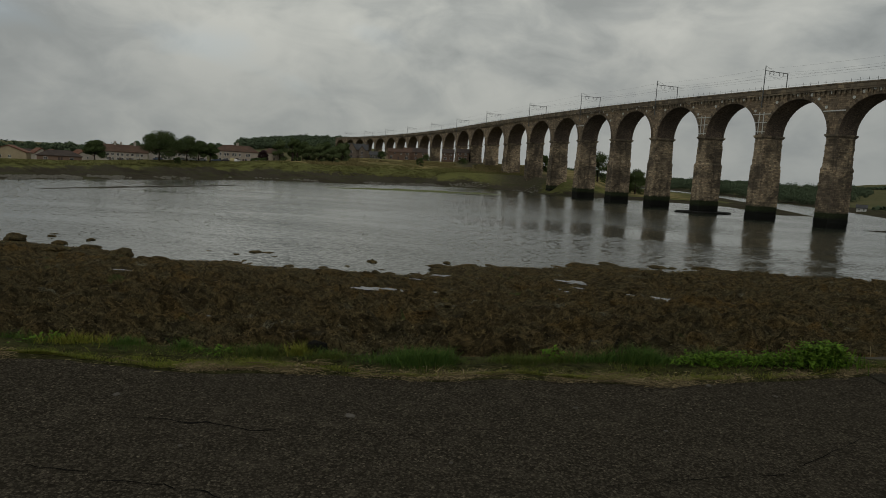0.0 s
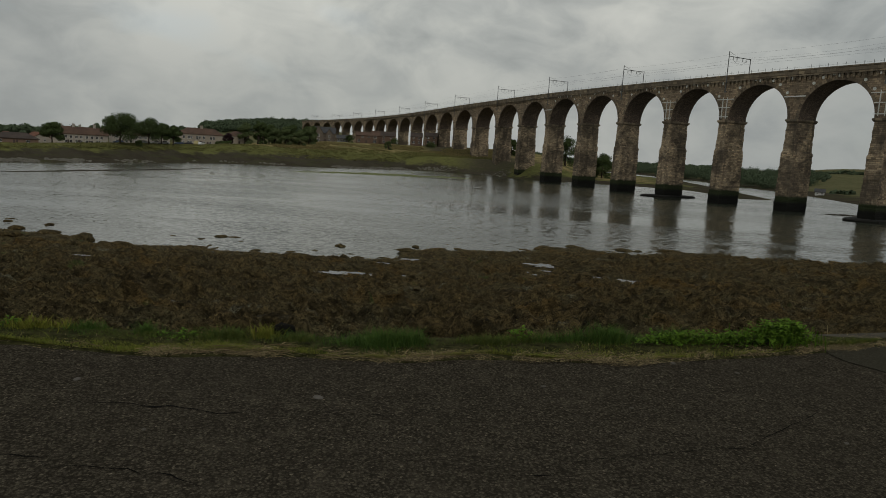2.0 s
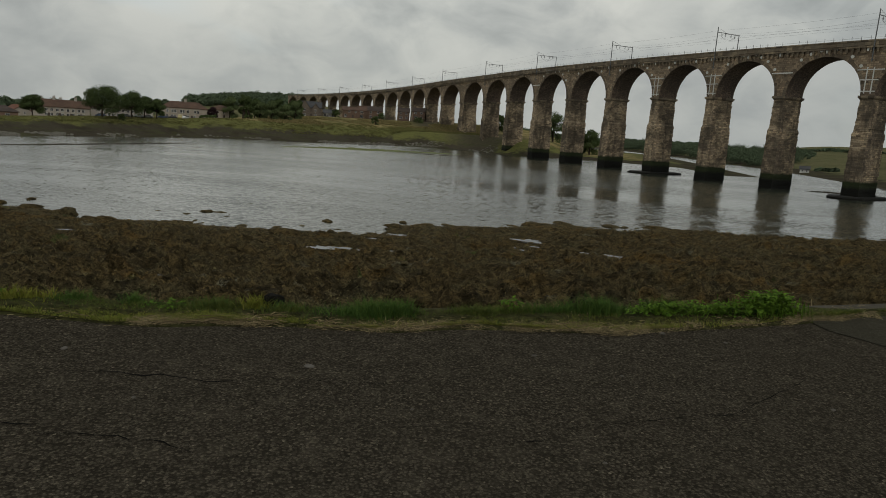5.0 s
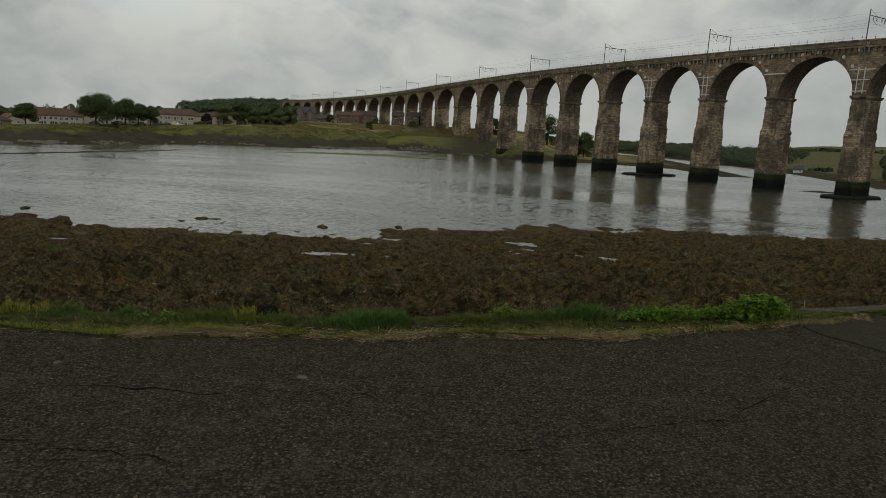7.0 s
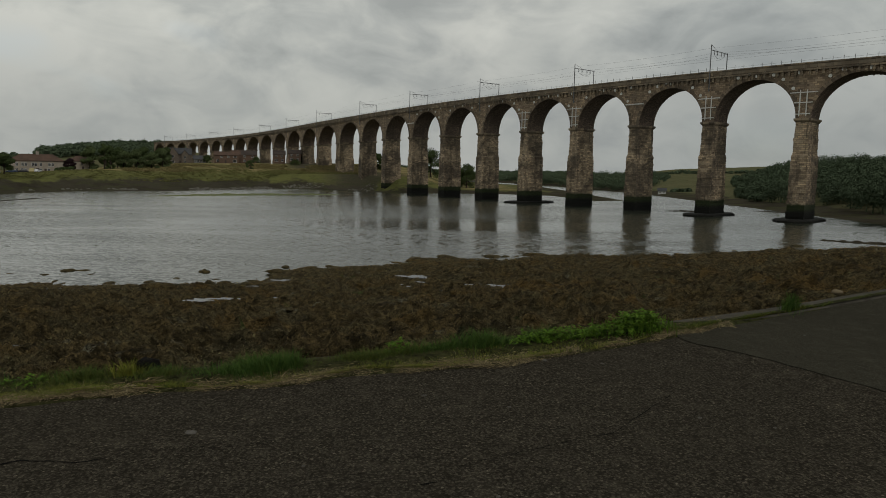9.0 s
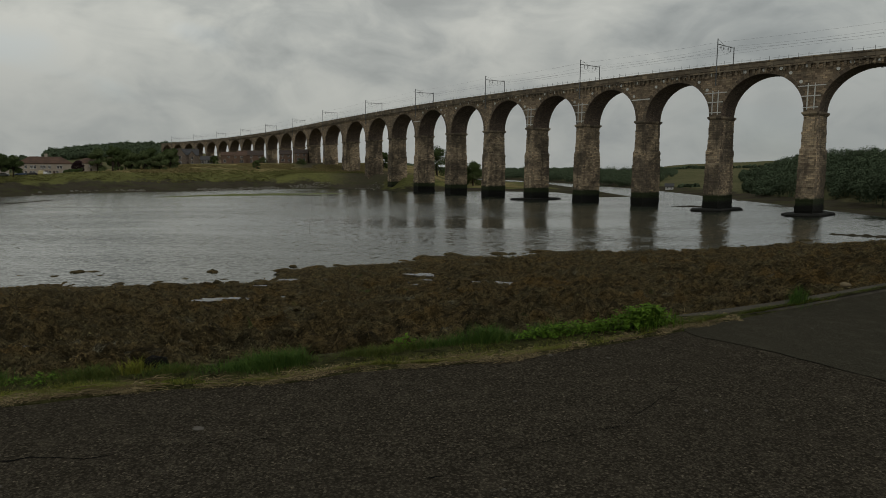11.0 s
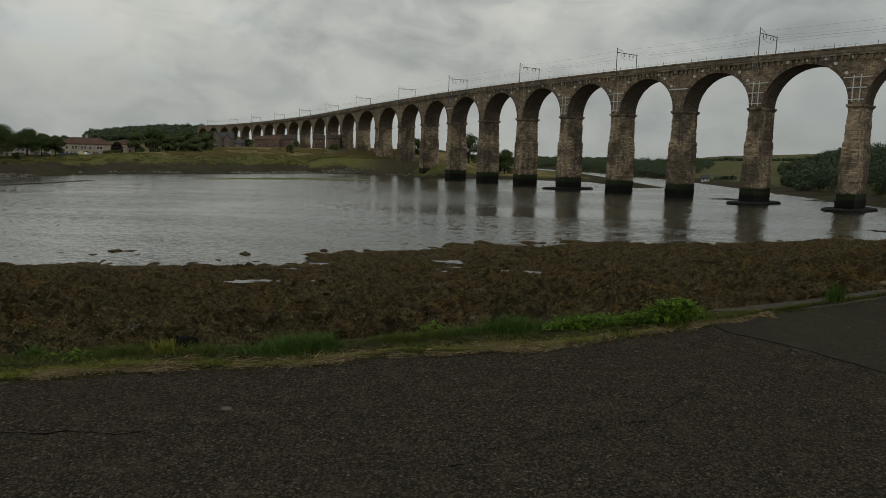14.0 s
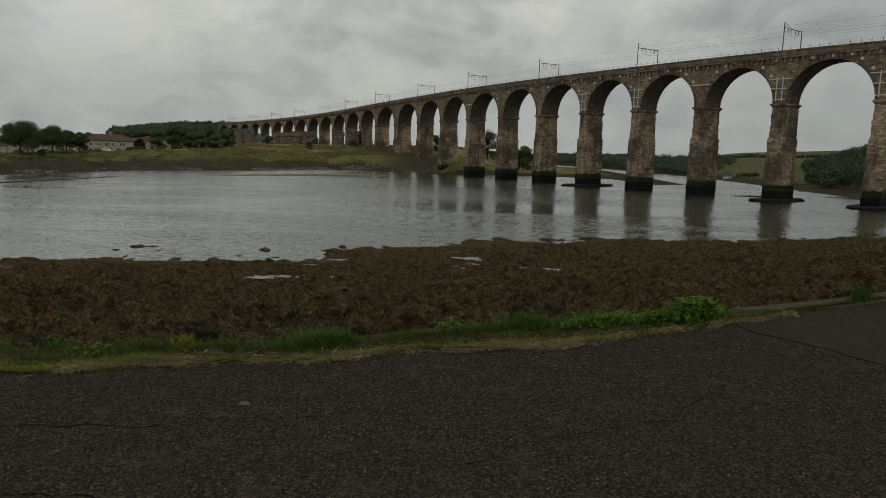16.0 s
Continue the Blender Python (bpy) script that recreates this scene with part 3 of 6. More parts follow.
def frustum(s, c, u, w, z0, z1, a0, b0, a1, b1, mat=0):
    """A tapered block: half sizes a along u and b along w, at the bottom and the top."""
    def ring(z, a, b):
        return [tuple(c + u * (sx * a) + w * (sy * b) + Vector((0, 0, z))) for sx, sy in ((-1, -1), (1, -1), (1, 1), (-1, 1))]
    B, T = ring(z0, a0, b0), ring(z1, a1, b1)
    for k in range(4):
        j = (k + 1) % 4
        L0, L1 = (2 * a0, 2 * a1) if k % 2 == 0 else (2 * b0, 2 * b1)
        o = k * 7.3 + c.x * 0.31
        s.poly([B[k], B[j], T[j], T[k]], [(o - L0 / 2, z0), (o + L0 / 2, z0), (o + L1 / 2, z1), (o - L1 / 2, z1)], mat)
    s.poly(T, [(p[0], p[1]) for p in T], mat)
    s.poly(B[::-1], [(p[0], p[1]) for p in B[::-1]], mat)


def courses(s, c, u, w, z0, z1, a0, b0, a1, b1, rng):
    """The same block laid in weathered courses, each a little proud or eaten back, as one skin."""
    n = max(1, int((z1 - z0) / 0.52))
    lean = [0.0, 0.0]
    rings = []
    for k in range(n):
        for q in (0, 1):
            lean[q] = 0.55 * lean[q] + rng.uniform(-0.05, 0.05)
        da, db = lean[0] + rng.uniform(-0.05, 0.05), lean[1] + rng.uniform(-0.05, 0.05)
        cc = c + u * rng.uniform(-0.05, 0.05) + w * rng.uniform(-0.05, 0.05)
        for t in (k / n, (k + 1) / n):
            rings.append((cc, z0 + (z1 - z0) * t, a0 + (a1 - a0) * t + da, b0 + (b1 - b0) * t + db))
    R = [[tuple(cc + u * (sx * a) + w * (sy * b) + Vector((0, 0, z))) for sx, sy in ((-1, -1), (1, -1), (1, 1), (-1, 1))] for cc, z, a, b in rings]
    for lo, hi, (_, za, a, b), (_, zb, a2, b2) in zip(R, R[1:], rings, rings[1:]):
        for k in range(4):
            j = (k + 1) % 4
            h = a if k % 2 == 0 else b
            o = k * 7.3 + c.x * 0.31
            s.poly([lo[k], lo[j], hi[j], hi[k]], [(o - h, za), (o + h, za), (o + h, zb + 0.001), (o - h, zb + 0.001)])
    s.poly(R[-1], [(p[0], p[1]) for p in R[-1]])
    s.poly(R[0][::-1], [(p[0], p[1]) for p in R[0][::-1]])


def build_viaduct():
    via = thing("railway_viaduct", "long sandstone railway viaduct of tall round arches over the river", "viaduct", at=(*PIERS[3], WATER_Z))
    inv = Matrix.Translation(-via.location)

    def vp(name, s, mats, parent=via, label="", smooth=False):
        ob = part(name, s, mats, parent, label, smooth)
        ob.matrix_parent_inverse = inv if parent is via else Matrix.Identity(4)
        return ob

    for i in range(len(PV)):
        u, w = pier_axis(i)
        c = PV[i]
        t = thick(i) / 2
        hw = HALF_W
        g = min(ground_z(c.x, c.y), ground_z(*(c - w * 4).xy), ground_z(*(c + w * 4).xy))
        z0 = min(g, WATER_Z) - 1.2 if g < WATER_Z + 0.5 else g - 1.5
        s = Soup()
        zs = SPRING_Z - 7.2
        lean = 0.009
        wear = random.Random(40 + i)
        # lower stage, wider, with a sloped set-off, then the upper shaft
        hl = zs - 0.5 - z0
        if hl > 1:
            courses(s, c, u, w, z0, zs - 0.5, t + 0.30 + lean * hl, hw - 0.32 + lean * hl, t + 0.30, hw - 0.32, wear)
            frustum(s, c, u, w, zs - 0.5, zs, t + 0.30, hw - 0.32, t + 0.12, hw - 0.5)
        zb = max(zs, z0)
        if SPRING_Z - 0.9 > zb:
            courses(s, c, u, w, zb, SPRING_Z - 0.9, t + 0.12, hw - 0.5, t, hw - 0.6, wear)
        pier = vp("pier", s, M_PIER, label="soot-stained coursed sandstone pier" + (", weed-covered at the tide line" if g < WATER_Z + 0.5 else ""))
        s = Soup()
        frustum(s, c, u, w, SPRING_Z - 0.9, SPRING_Z - 0.5, t + 0.05, hw - 0.55, t + 0.30, hw - 0.22)
        frustum(s, c, u, w, SPRING_Z - 0.5, SPRING_Z - 0.12, t + 0.34, hw - 0.18, t + 0.34, hw - 0.18)
        vp("impost", s, M_CORNICE)
        if i in PLINTHS:
            s = Soup()
            P = []
            for z, k in ((WATER_Z - 1.5, 1.0), (WATER_Z + 0.32, 1.0), (WATER_Z + 0.55, 0.93)):
                P.append([tuple(c + u * (a * k) + w * (b * k) + Vector((0, 0, z))) for a, b in ((-3.6, -5.2), (-1.6, -8.6), (1.6, -8.6), (3.6, -5.2), (3.6, 5.2), (1.6, 8.6), (-1.6, 8.6), (-3.6, 5.2))])
            for lo, hi in zip(P, P[1:]):
                for k in range(8):
                    j = (k + 1) % 8
                    s.poly([lo[k], lo[j], hi[j], hi[k]])
            s.poly(P[-1])
            vp("footing", s, M_PIER, label="low dark weed-covered stone footing at the waterline")

    N = 22
    for i in range(len(PV) - 1):
        A, B = PV[i], PV[i + 1]
        u = (B - A).normalized()
        w = Vector((u.y, -u.x, 0))
        L = (B - A).length
        hw = HALF_W
        x0, x1 = thick(i) / 2, L - thick(i + 1) / 2
        mid, half = (x0 + x1) / 2, (x1 - x0) / 2
        rise = min(half * 0.99, 8.5)
        lap = 0.35
        arc = [(mid - half * math.cos(math.pi * k / N), SPRING_Z - 0.12 + rise * math.sin(math.pi * k / N)) for k in range(N + 1)]

        def at(x, off, z):
            return tuple(A + u * x + w * off + Vector((0, 0, z)))

        s = Soup()
        for side in (-1, 1):
            off = side * (hw - 0.55)

            def quad(pts):
                pts = pts if side < 0 else pts[::-1]
                s.poly([at(x, off, z) for x, z in pts], [(x + i * 21.4 + side, z) for x, z in pts])

            quad([(-lap, SPRING_Z - 0.12), (x0, SPRING_Z - 0.12), (x0, DECK_Z), (-lap, DECK_Z)])
            quad([(x1, SPRING_Z - 0.12), (L + lap, SPRING_Z - 0.12), (L + lap, DECK_Z), (x1, DECK_Z)])
            for (xa, za), (xb, zb) in zip(arc, arc[1:]):
                quad([(xa, za), (xb, zb), (xb, DECK_Z), (xa, DECK_Z)])
        s.poly([at(0, -hw + 0.55, DECK_Z), at(L, -hw + 0.55, DECK_Z), at(L, hw - 0.55, DECK_Z), at(0, hw - 0.55, DECK_Z)])
        vp("spandrel_wall", s, M_SPANDREL)
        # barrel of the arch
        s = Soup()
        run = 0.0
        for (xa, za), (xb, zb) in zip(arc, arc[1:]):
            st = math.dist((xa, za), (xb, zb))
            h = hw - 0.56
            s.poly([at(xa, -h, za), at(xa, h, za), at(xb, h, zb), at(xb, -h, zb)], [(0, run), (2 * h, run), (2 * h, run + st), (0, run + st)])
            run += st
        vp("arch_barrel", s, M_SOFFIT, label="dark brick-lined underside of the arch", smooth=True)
        # ring of voussoirs, a little proud of both faces
        ring = 0.72
        out_arc = [(mid - (half + ring) * math.cos(math.pi * k / N), SPRING_Z - 0.12 + (rise + ring) * math.sin(math.pi * k / N)) for k in range(N + 1)]
        for side in (-1, 1):
            s = Soup()
            o0, o1 = side * (hw - 0.70), side * (hw - 0.46)
            for k in range(N):
                P = [arc[k], arc[k + 1], out_arc[k + 1], out_arc[k]]
                f = [at(x, o1, z) for x, z in P]
                bk = [at(x, o0, z) for x, z in P]
                uv = [(k * 1.1, 0.05), (k * 1.1 + 1.1, 0.05), (k * 1.1 + 1.1, 0.75), (k * 1.1, 0.75)]
                s.poly(f if side < 0 else f[::-1], uv)
                s.poly([f[3], f[2], bk[2], bk[3]] if side < 0 else [bk[3], bk[2], f[2], f[3]], uv)
                s.poly([f[0], bk[0], bk[1], f[1]] if side < 0 else [f[1], bk[1], bk[0], f[0]], uv)
            vp("arch_ring", s, M_RING)
        # cornice, parapet and coping on both sides
        turn = math.atan2(u.y, u.x)
        for side in (-1, 1):
            for nm, zc, hz, o, th in (("cornice", DECK_Z - 0.15, 0.34, hw - 0.42, 0.75), ("parapet", TOP_Z - 0.62, 0.9, hw - 0.35, 0.5), ("coping", TOP_Z - 0.09, 0.24, hw - 0.35, 0.66)):
                s = Soup()
                s.box(at(L / 2, side * o, zc), (L + 0.5, th, hz), 0, turn)
                vp(nm, s, M_CORNICE)
        if i < 20:
            s = Soup()
            n = int(L / 1.15)
            for k in range(n):
                x = (k + 0.5) * L / n
                for side in ((-1, 1) if i < 4 else (-1,)):
                    s.box(at(x, side * (hw - 0.40), DECK_Z - 0.72), (0.46, 0.5, 0.8), 0, turn)
                    s.box(at(x, side * (hw - 0.50), DECK_Z - 1.22), (0.32, 0.34, 0.3), 0, turn)
            tagged(vp("corbel_table", s, M_CORNICE), kind="stuff")
        # white wall ties and round plates on the faces turned to the promenade
        if i < 12:
            face = -(hw - 0.46)

            def slab(nm, xa, xb, za, zb):
                q = Soup()
                q.box(at((xa + xb) / 2, face - 0.06, (za + zb) / 2), (xb - xa, 0.14, zb - za), 0, turn)
                vp(nm, q, M_WHITE_BAR)

            if i in FRAMED:
                zc = SPRING_Z
                for z, h in ((zc + 0.75, 1.45), (zc + 3.0, 1.75), (zc + 5.0, 2.6)):
                    slab("tie_bar", -h, h, z - 0.09, z + 0.09)
                for x in (-0.65, 0.65):
                    slab("tie_bar", x - 0.09, x + 0.09, zc + 0.3, zc + 5.5)
            elif i in STRAPPED:
                slab("tie_bar", -2.6, 2.6, SPRING_Z + 4.8, SPRING_Z + 5.05)
            if i < 9:
                for k, a in enumerate((38, 55, 68, 79, 98, 112, 126)):
                    if (i * 5 + k * 3) % 7 == 0:
                        continue
                    r = 1.25
                    x, z = mid - (half + r) * math.cos(radians(a)), SPRING_Z + (rise + r) * math.sin(radians(a))
                    q = Soup()
                    p0 = Vector(at(x, face + 0.02, z))
                    q.bar(p0, p0 - w * 0.14, 0.34, 12)
                    vp("tie_plate", q, M_WHITE_BAR)
                for k in range(int(L / 4.2)):
                    x = 1.2 + k * 4.2
                    slab("tie_bar", x - 0.17, x + 0.17, DECK_Z - 0.95, DECK_Z - 0.05)
    return via


viaduct = build_viaduct()


# ---- gantries and wires over the railway ----
def gantry(i):
    u, w = pier_axis(i)
    c = PV[i]
    g = thing("overhead_line_gantry", "grey steel portal carrying the railway's overhead wires", "gantry", "overhead line gantries", at=(c.x, c.y, DECK_Z))
    f, b = -(HALF_W - 0.1), HALF_W - 0.1

    def p(off, z, al=0.0):
        return w * off + u * al + Vector((0, 0, z))

    beam = MAST - 1.15
    s = Soup()
    s.bar(p(f - 0.15, -3.1), p(f - 0.15, MAST), 0.12, 6, r2=0.10)
    part("mast", s, M_STEEL, g)
    for z in (-2.7, -0.6):
        s = Soup()
        s.box(p(f + 0.02, z), (0.34, 0.5, 0.14), 0, math.atan2(u.y, u.x))
        part("bracket", s, M_STEEL, g)
    s = Soup()
    s.bar(p(b + 0.15, -1.2), p(b + 0.15, beam + 0.18), 0.12, 6, r2=0.10)
    part("mast", s, M_STEEL, g)
    s = Soup()
    s.bar(p(f - 0.15, beam), p(b + 0.15, beam), 0.085, 6)
    s.bar(p(f - 0.15, MAST - 0.05), p(f + (b - f) * 0.42, beam), 0.03, 4)
    part("beam", s, M_STEEL, g)
    for off in (-2.3, -1.0, 1.0, 2.3):
        s = Soup()
        s.bar(p(off, beam), p(off, beam - 0.55), 0.035, 5)
        s.bar(p(off - 0.28, beam - 0.62), p(off, beam - 0.05), 0.025, 4)
        s.bar(p(off + 0.28, beam - 0.62), p(off, beam - 0.05), 0.025, 4)
        part("dropper", s, M_STEEL, g)
        s = Soup()
        for k in range(3):
            s.bar(p(off, beam - 0.62 - k * 0.11), p(off, beam - 0.55 - k * 0.11), 0.10, 7)
        part("insulator", s, M_STEEL, g)
    for off in (-1.6, 1.6):
        s = Soup()
        sg = 1 if off < 0 else -1
        s.bar(p(off - 0.7 * sg, beam - 0.9), p(off + 0.9 * sg, beam - 1.55), 0.03, 5)
        s.bar(p(off + 0.9 * sg, beam - 1.55), p(off + 1.3 * sg, beam - 1.5), 0.03, 5)
        part("registration_arm", s, M_STEEL, g)
    return g


GANTRIES = [1, 3, 5, 7, 9, 11, 13, 15, 17, 19, 21, 23, 25]
for i in GANTRIES:
    gantry(i)


def span_wire(off, z, sag, name, label):
    cu = bpy.data.curves.new(name, "CURVE")
    cu.dimensions = "3D"
    cu.bevel_depth = 0.011
    cu.bevel_resolution = 0
    pts = []
    for a, b in zip(GANTRIES, GANTRIES[1:]):
        ua, wa = pier_axis(a)
        ub, wb = pier_axis(b)
        A, B = PV[a] + wa * off, PV[b] + wb * off
        M = PV[(a + b) // 2] + pier_axis((a + b) // 2)[1] * off
        for k in range(8):
            t = k / 8
            q = A * (1 - t) * (1 - 2 * t) + M * 4 * t * (1 - t) + B * t * (2 * t - 1)
            pts.append((q.x, q.y, DECK_Z + z - sag * 4 * t * (1 - t)))
    sp = cu.splines.new("POLY")
    sp.points.add(len(pts) - 1)
    for q, c in zip(sp.points, pts):
        q.co = (*c, 1)
    cu.materials.append(M_WIRE)
    return tagged(new(name, cu), label, "wire", "overhead wires")


for off in (-1.6, 1.6):
    span_wire(off, MAST - 2.7, 0.0, "contact_wire", "thin dark electric wire strung above the railway track")
    span_wire(off, MAST - 1.5, 0.7, "catenary_wire", "thin dark sagging cable strung between the railway gantries")
span_wire(-HALF_W + 0.2, MAST - 0.75, 0.4, "earth_wire", "thin dark cable along the tops of the railway masts")

# handrail stanchions along both parapets
s = Soup()
for i in range(len(PV) - 1):
    A, B = PV[i], PV[i + 1]
    u = (B - A).normalized()
    w = Vector((u.y, -u.x, 0))
    L = (B - A).length
    hw = HALF_W
    for k in range(int(L / 1.9)):
        for side in (-1, 1):
            q = A + u * (k + 0.5) * 1.9 + w * side * (hw - 0.35)
            s.bar((q.x, q.y, TOP_Z - 0.1), (q.x, q.y, TOP_Z + 0.85), 0.045, 4)
    for side in (-1, 1):
        q, r = A + w * side * (hw - 0.35), B + w * side * (hw - 0.35)
        s.bar((q.x, q.y, TOP_Z + 0.45), (r.x, r.y, TOP_Z + 0.45), 0.018, 4)
tagged(new("parapet_railing", s.mesh("parapet_railing", [M_STEEL])), "row of thin steel stanchions and wire along the viaduct parapet", "railing", kind="stuff")


# ---- promenade ----
M_CONCRETE = plain("weathered_concrete", (0.085, 0.076, 0.060), 0.9, 0.0, 0.5, 2.5, 0.03)
# near-black colour stands in for the shade inside cracks and the repair joint
M_CRACK = plain("crack_shade", (0.008, 0.007, 0.006), 1.0, 0.0, 0.3, 20.0)
M_SOIL = plain("verge_soil", (0.064, 0.064, 0.024), 1.0, 0.0, 0.85, 14.0, 0.08)
M_STONE_CHIP = plain("pale_stone_chip", (0.125, 0.115, 0.10), 0.9, 0.0, 0.3, 30.0)

PATCH_X = [2.98, 3.02, 3.24, 3.44, 3.60, 3.78, 4.10, 4.5, 5.2]
PATCH_Y = [6.3, 6.0, 5.70, 5.42, 5.04, 4.71, 4.0, 3.0, 1.0]


def build_pavement():
    """Old asphalt sheet, gently uneven, out to the grown-over strip."""
    xs = np.concatenate([np.linspace(-60, -9, 26, endpoint=False), np.linspace(-9, 9, 150, endpoint=False), np.linspace(9, 60, 26)])
    fr = np.linspace(0, 1, 70) ** 0.7
    e = edge_y(xs) - verge_width(xs) + 0.12 + 0.10 * (fbm(xs, xs * 0, 1.6, 3, 2.0) - 0.5)
    X = np.repeat(xs[None, :], len(fr), 0)
    Y = -14 + (e[None, :] + 14) * fr[:, None]
    Z = 0.006 * (fbm(X, Y, 0.5, 3, 11.0) - 0.5) + 0.002 * (fbm(X, Y, 3.0, 2, 3.0) - 0.5)
    n, m = X.shape
    idx = np.arange(n * m).reshape(n, m)
    f = np.stack([idx[:-1, :-1], idx[:-1, 1:], idx[1:, 1:], idx[1:, :-1]], -1).reshape(-1, 4)
    v = np.stack([X, Y, Z], -1).reshape(-1, 3).tolist()
    ob = new("pavement", mesh_from("pavement", v, f.tolist(), [M_ASPHALT], True))
    return tagged(ob, "old dark cracked asphalt promenade with worn pale chippings", "pavement", kind="structure")


pavement = build_pavement()


def crack(pts, width, seed):
    """A ragged crack: a dark strip a few millimetres wide, painting its inner shade."""
    rng = random.Random(seed)
    dense = []
    for a, b in zip(pts, pts[1:]):
        n = max(2, int(math.dist(a, b) / 0.05))
        dense += [(a[0] + (b[0] - a[0]) * k / n, a[1] + (b[1] - a[1]) * k / n) for k in range(n)]
    dense.append(pts[-1])
    s = Soup()
    row = []
    for k, (x, y) in enumerate(dense):
        wd = width * max(0.0, rng.gauss(0.8, 0.55)) * min(1, (k + 0.3) / 4, (len(dense) - k) / 4)
        j = rng.uniform(-0.010, 0.010) + 0.03 * (noise.noise(Vector((x * 6, y * 6, seed))))
        row.append(((x, y + j - wd / 2, 0.0), (x, y + j + wd / 2, 0.0)))
    xs = np.array([[p[0][0], p[0][1]] for p in row])
    z = 0.006 * (fbm(xs[:, 0], xs[:, 1], 0.5, 3, 11.0) - 0.5) + 0.002 * (fbm(xs[:, 0], xs[:, 1], 3.0, 2, 3.0) - 0.5) + 0.004
    row = [tuple((q[0], q[1], float(zz)) for q in r) for r, zz in zip(row, z)]
    for a, b in zip(row, row[1:]):
        s.poly([a[0], b[0], b[1], a[1]])
    ob = part("crack", s, M_CRACK, pavement)
    return ob


CRACKS = [
    ([(-2.95, 3.71), (-2.81, 3.73), (-2.67, 3.72)], 0.004),
    ([(-2.49, 3.59), (-2.33, 3.59), (-2.17, 3.61), (-2.07, 3.59), (-1.93, 3.62), (-1.78, 3.63), (-1.63, 3.60), (-1.51, 3.64), (-1.40, 3.71)], 0.006),
    ([(-1.40, 3.71), (-1.03, 3.77), (-0.76, 3.78), (-0.50, 3.88), (-0.37, 3.98), (-0.06, 4.09), (0.24, 4.31)], 0.003),
    ([(-2.54, 2.88), (-2.36, 2.88), (-2.27, 2.87), (-2.18, 2.88)], 0.008),
    ([(-2.14, 2.82), (-1.90, 2.84), (-1.74, 2.88), (-1.65, 2.84), (-1.51, 2.85), (-1.41, 2.82), (-1.32, 2.80)], 0.005),
    ([(0.01, 3.17), (0.12, 3.22), (0.26, 3.26), (0.39, 3.34)], 0.006),
    ([(0.39, 3.34), (0.45, 3.45), (0.74, 3.57), (1.02, 3.69), (1.30, 3.80)], 0.003),
    ([(1.23, 3.76), (1.30, 3.80), (1.46, 3.88), (1.65, 4.05), (1.92, 4.32), (2.23, 4.62)], 0.005),
]
for k, (pts, wd) in enumerate(CRACKS):
    crack(pts, 1.7 * wd, k)


def build_patch():
    """Newer, smoother asphalt, laid against the old; a dark strip paints the joint."""
    s = Soup()
    ys = np.linspace(6.25, 1.0, 160)
    px = np.interp(-ys, [-v for v in PATCH_Y], PATCH_X) + 0.07 * (fbm(ys, ys, 2.5, 4, 1.0) - 0.5) + 0.006
    top = 0.007
    for k in range(len(ys) - 1):
        a, b = (float(px[k]), float(ys[k])), (float(px[k + 1]), float(ys[k + 1]))
        s.poly([(a[0], a[1], top), (b[0], b[1], top), (16, b[1], top), (16, a[1], top)])
        s.poly([(a[0], a[1], -0.05), (b[0], b[1], -0.05), (b[0], b[1], top), (a[0], a[1], top)])
    xs = np.linspace(float(px[0]), 40, 90)
    e = np.maximum(edge_y(xs) - verge_width(xs) + 0.12 + 0.10 * (fbm(xs, xs * 0, 1.6, 3, 2.0) - 0.5), 6.25)
    for k in range(len(xs) - 1):
        s.poly([(float(xs[k]), 6.25, top), (float(xs[k + 1]), 6.25, top), (float(xs[k + 1]), float(e[k + 1]), top), (float(xs[k]), float(e[k]), top)])
    s.poly([(16, 1, top), (40, 1, top), (40, 6.25, top), (16, 6.25, top)])
    ob = tagged(new("pavement_repair", s.mesh("pavement_repair", [M_ASPHALT_NEW])), "smooth greyer asphalt repair laid beside the old surface", "pavement", kind="structure")
    j = Soup()
    for k in range(len(ys) - 1):
        wd = 0.001 + 0.007 * float(fbm(ys[k:k + 1], ys[k:k + 1] * 2, 9.0, 2, 4.0)[0])
        j.poly([(float(px[k]) - wd, float(ys[k]), 0.0065), (float(px[k + 1]) - wd, float(ys[k + 1]), 0.0065), (float(px[k + 1]), float(ys[k + 1]), 0.0065), (float(px[k]), float(ys[k]), 0.0065)])
    part("joint", j, M_CRACK, ob)


build_patch()


def build_seawall():
    """Concrete coping of the sea wall, in cast lengths, with the wall below."""
    wall = thing("sea_wall", "low weathered concrete sea wall edging the promenade", "wall", kind="structure")
    x = -40.0
    while x < 44:
        x2 = x + 3.0
        s = Soup()
        n = 6
        for k in range(n):
            a, b = x + 3.0 * k / n, x + 3.0 * (k + 1) / n - (0.012 if k == n - 1 else 0)
            ya, yb = float(edge_y(a)), float(edge_y(b))
            lip = 0.03
            prof = [(-0.30, 0.0), (-0.29, 0.026), (lip - 0.02, 0.030), (lip, 0.012), (lip, -0.16), (0.0, -0.2), (0.10, -1.8)]
            for (o1, z1), (o2, z2) in zip(prof, prof[1:]):
                s.poly([(a, ya + o1, z1), (b, yb + o1, z1), (b, yb + o2, z2), (a, ya + o2, z2)])
        part("coping_length", s, M_CONCRETE, wall)
        x = x2


build_seawall()

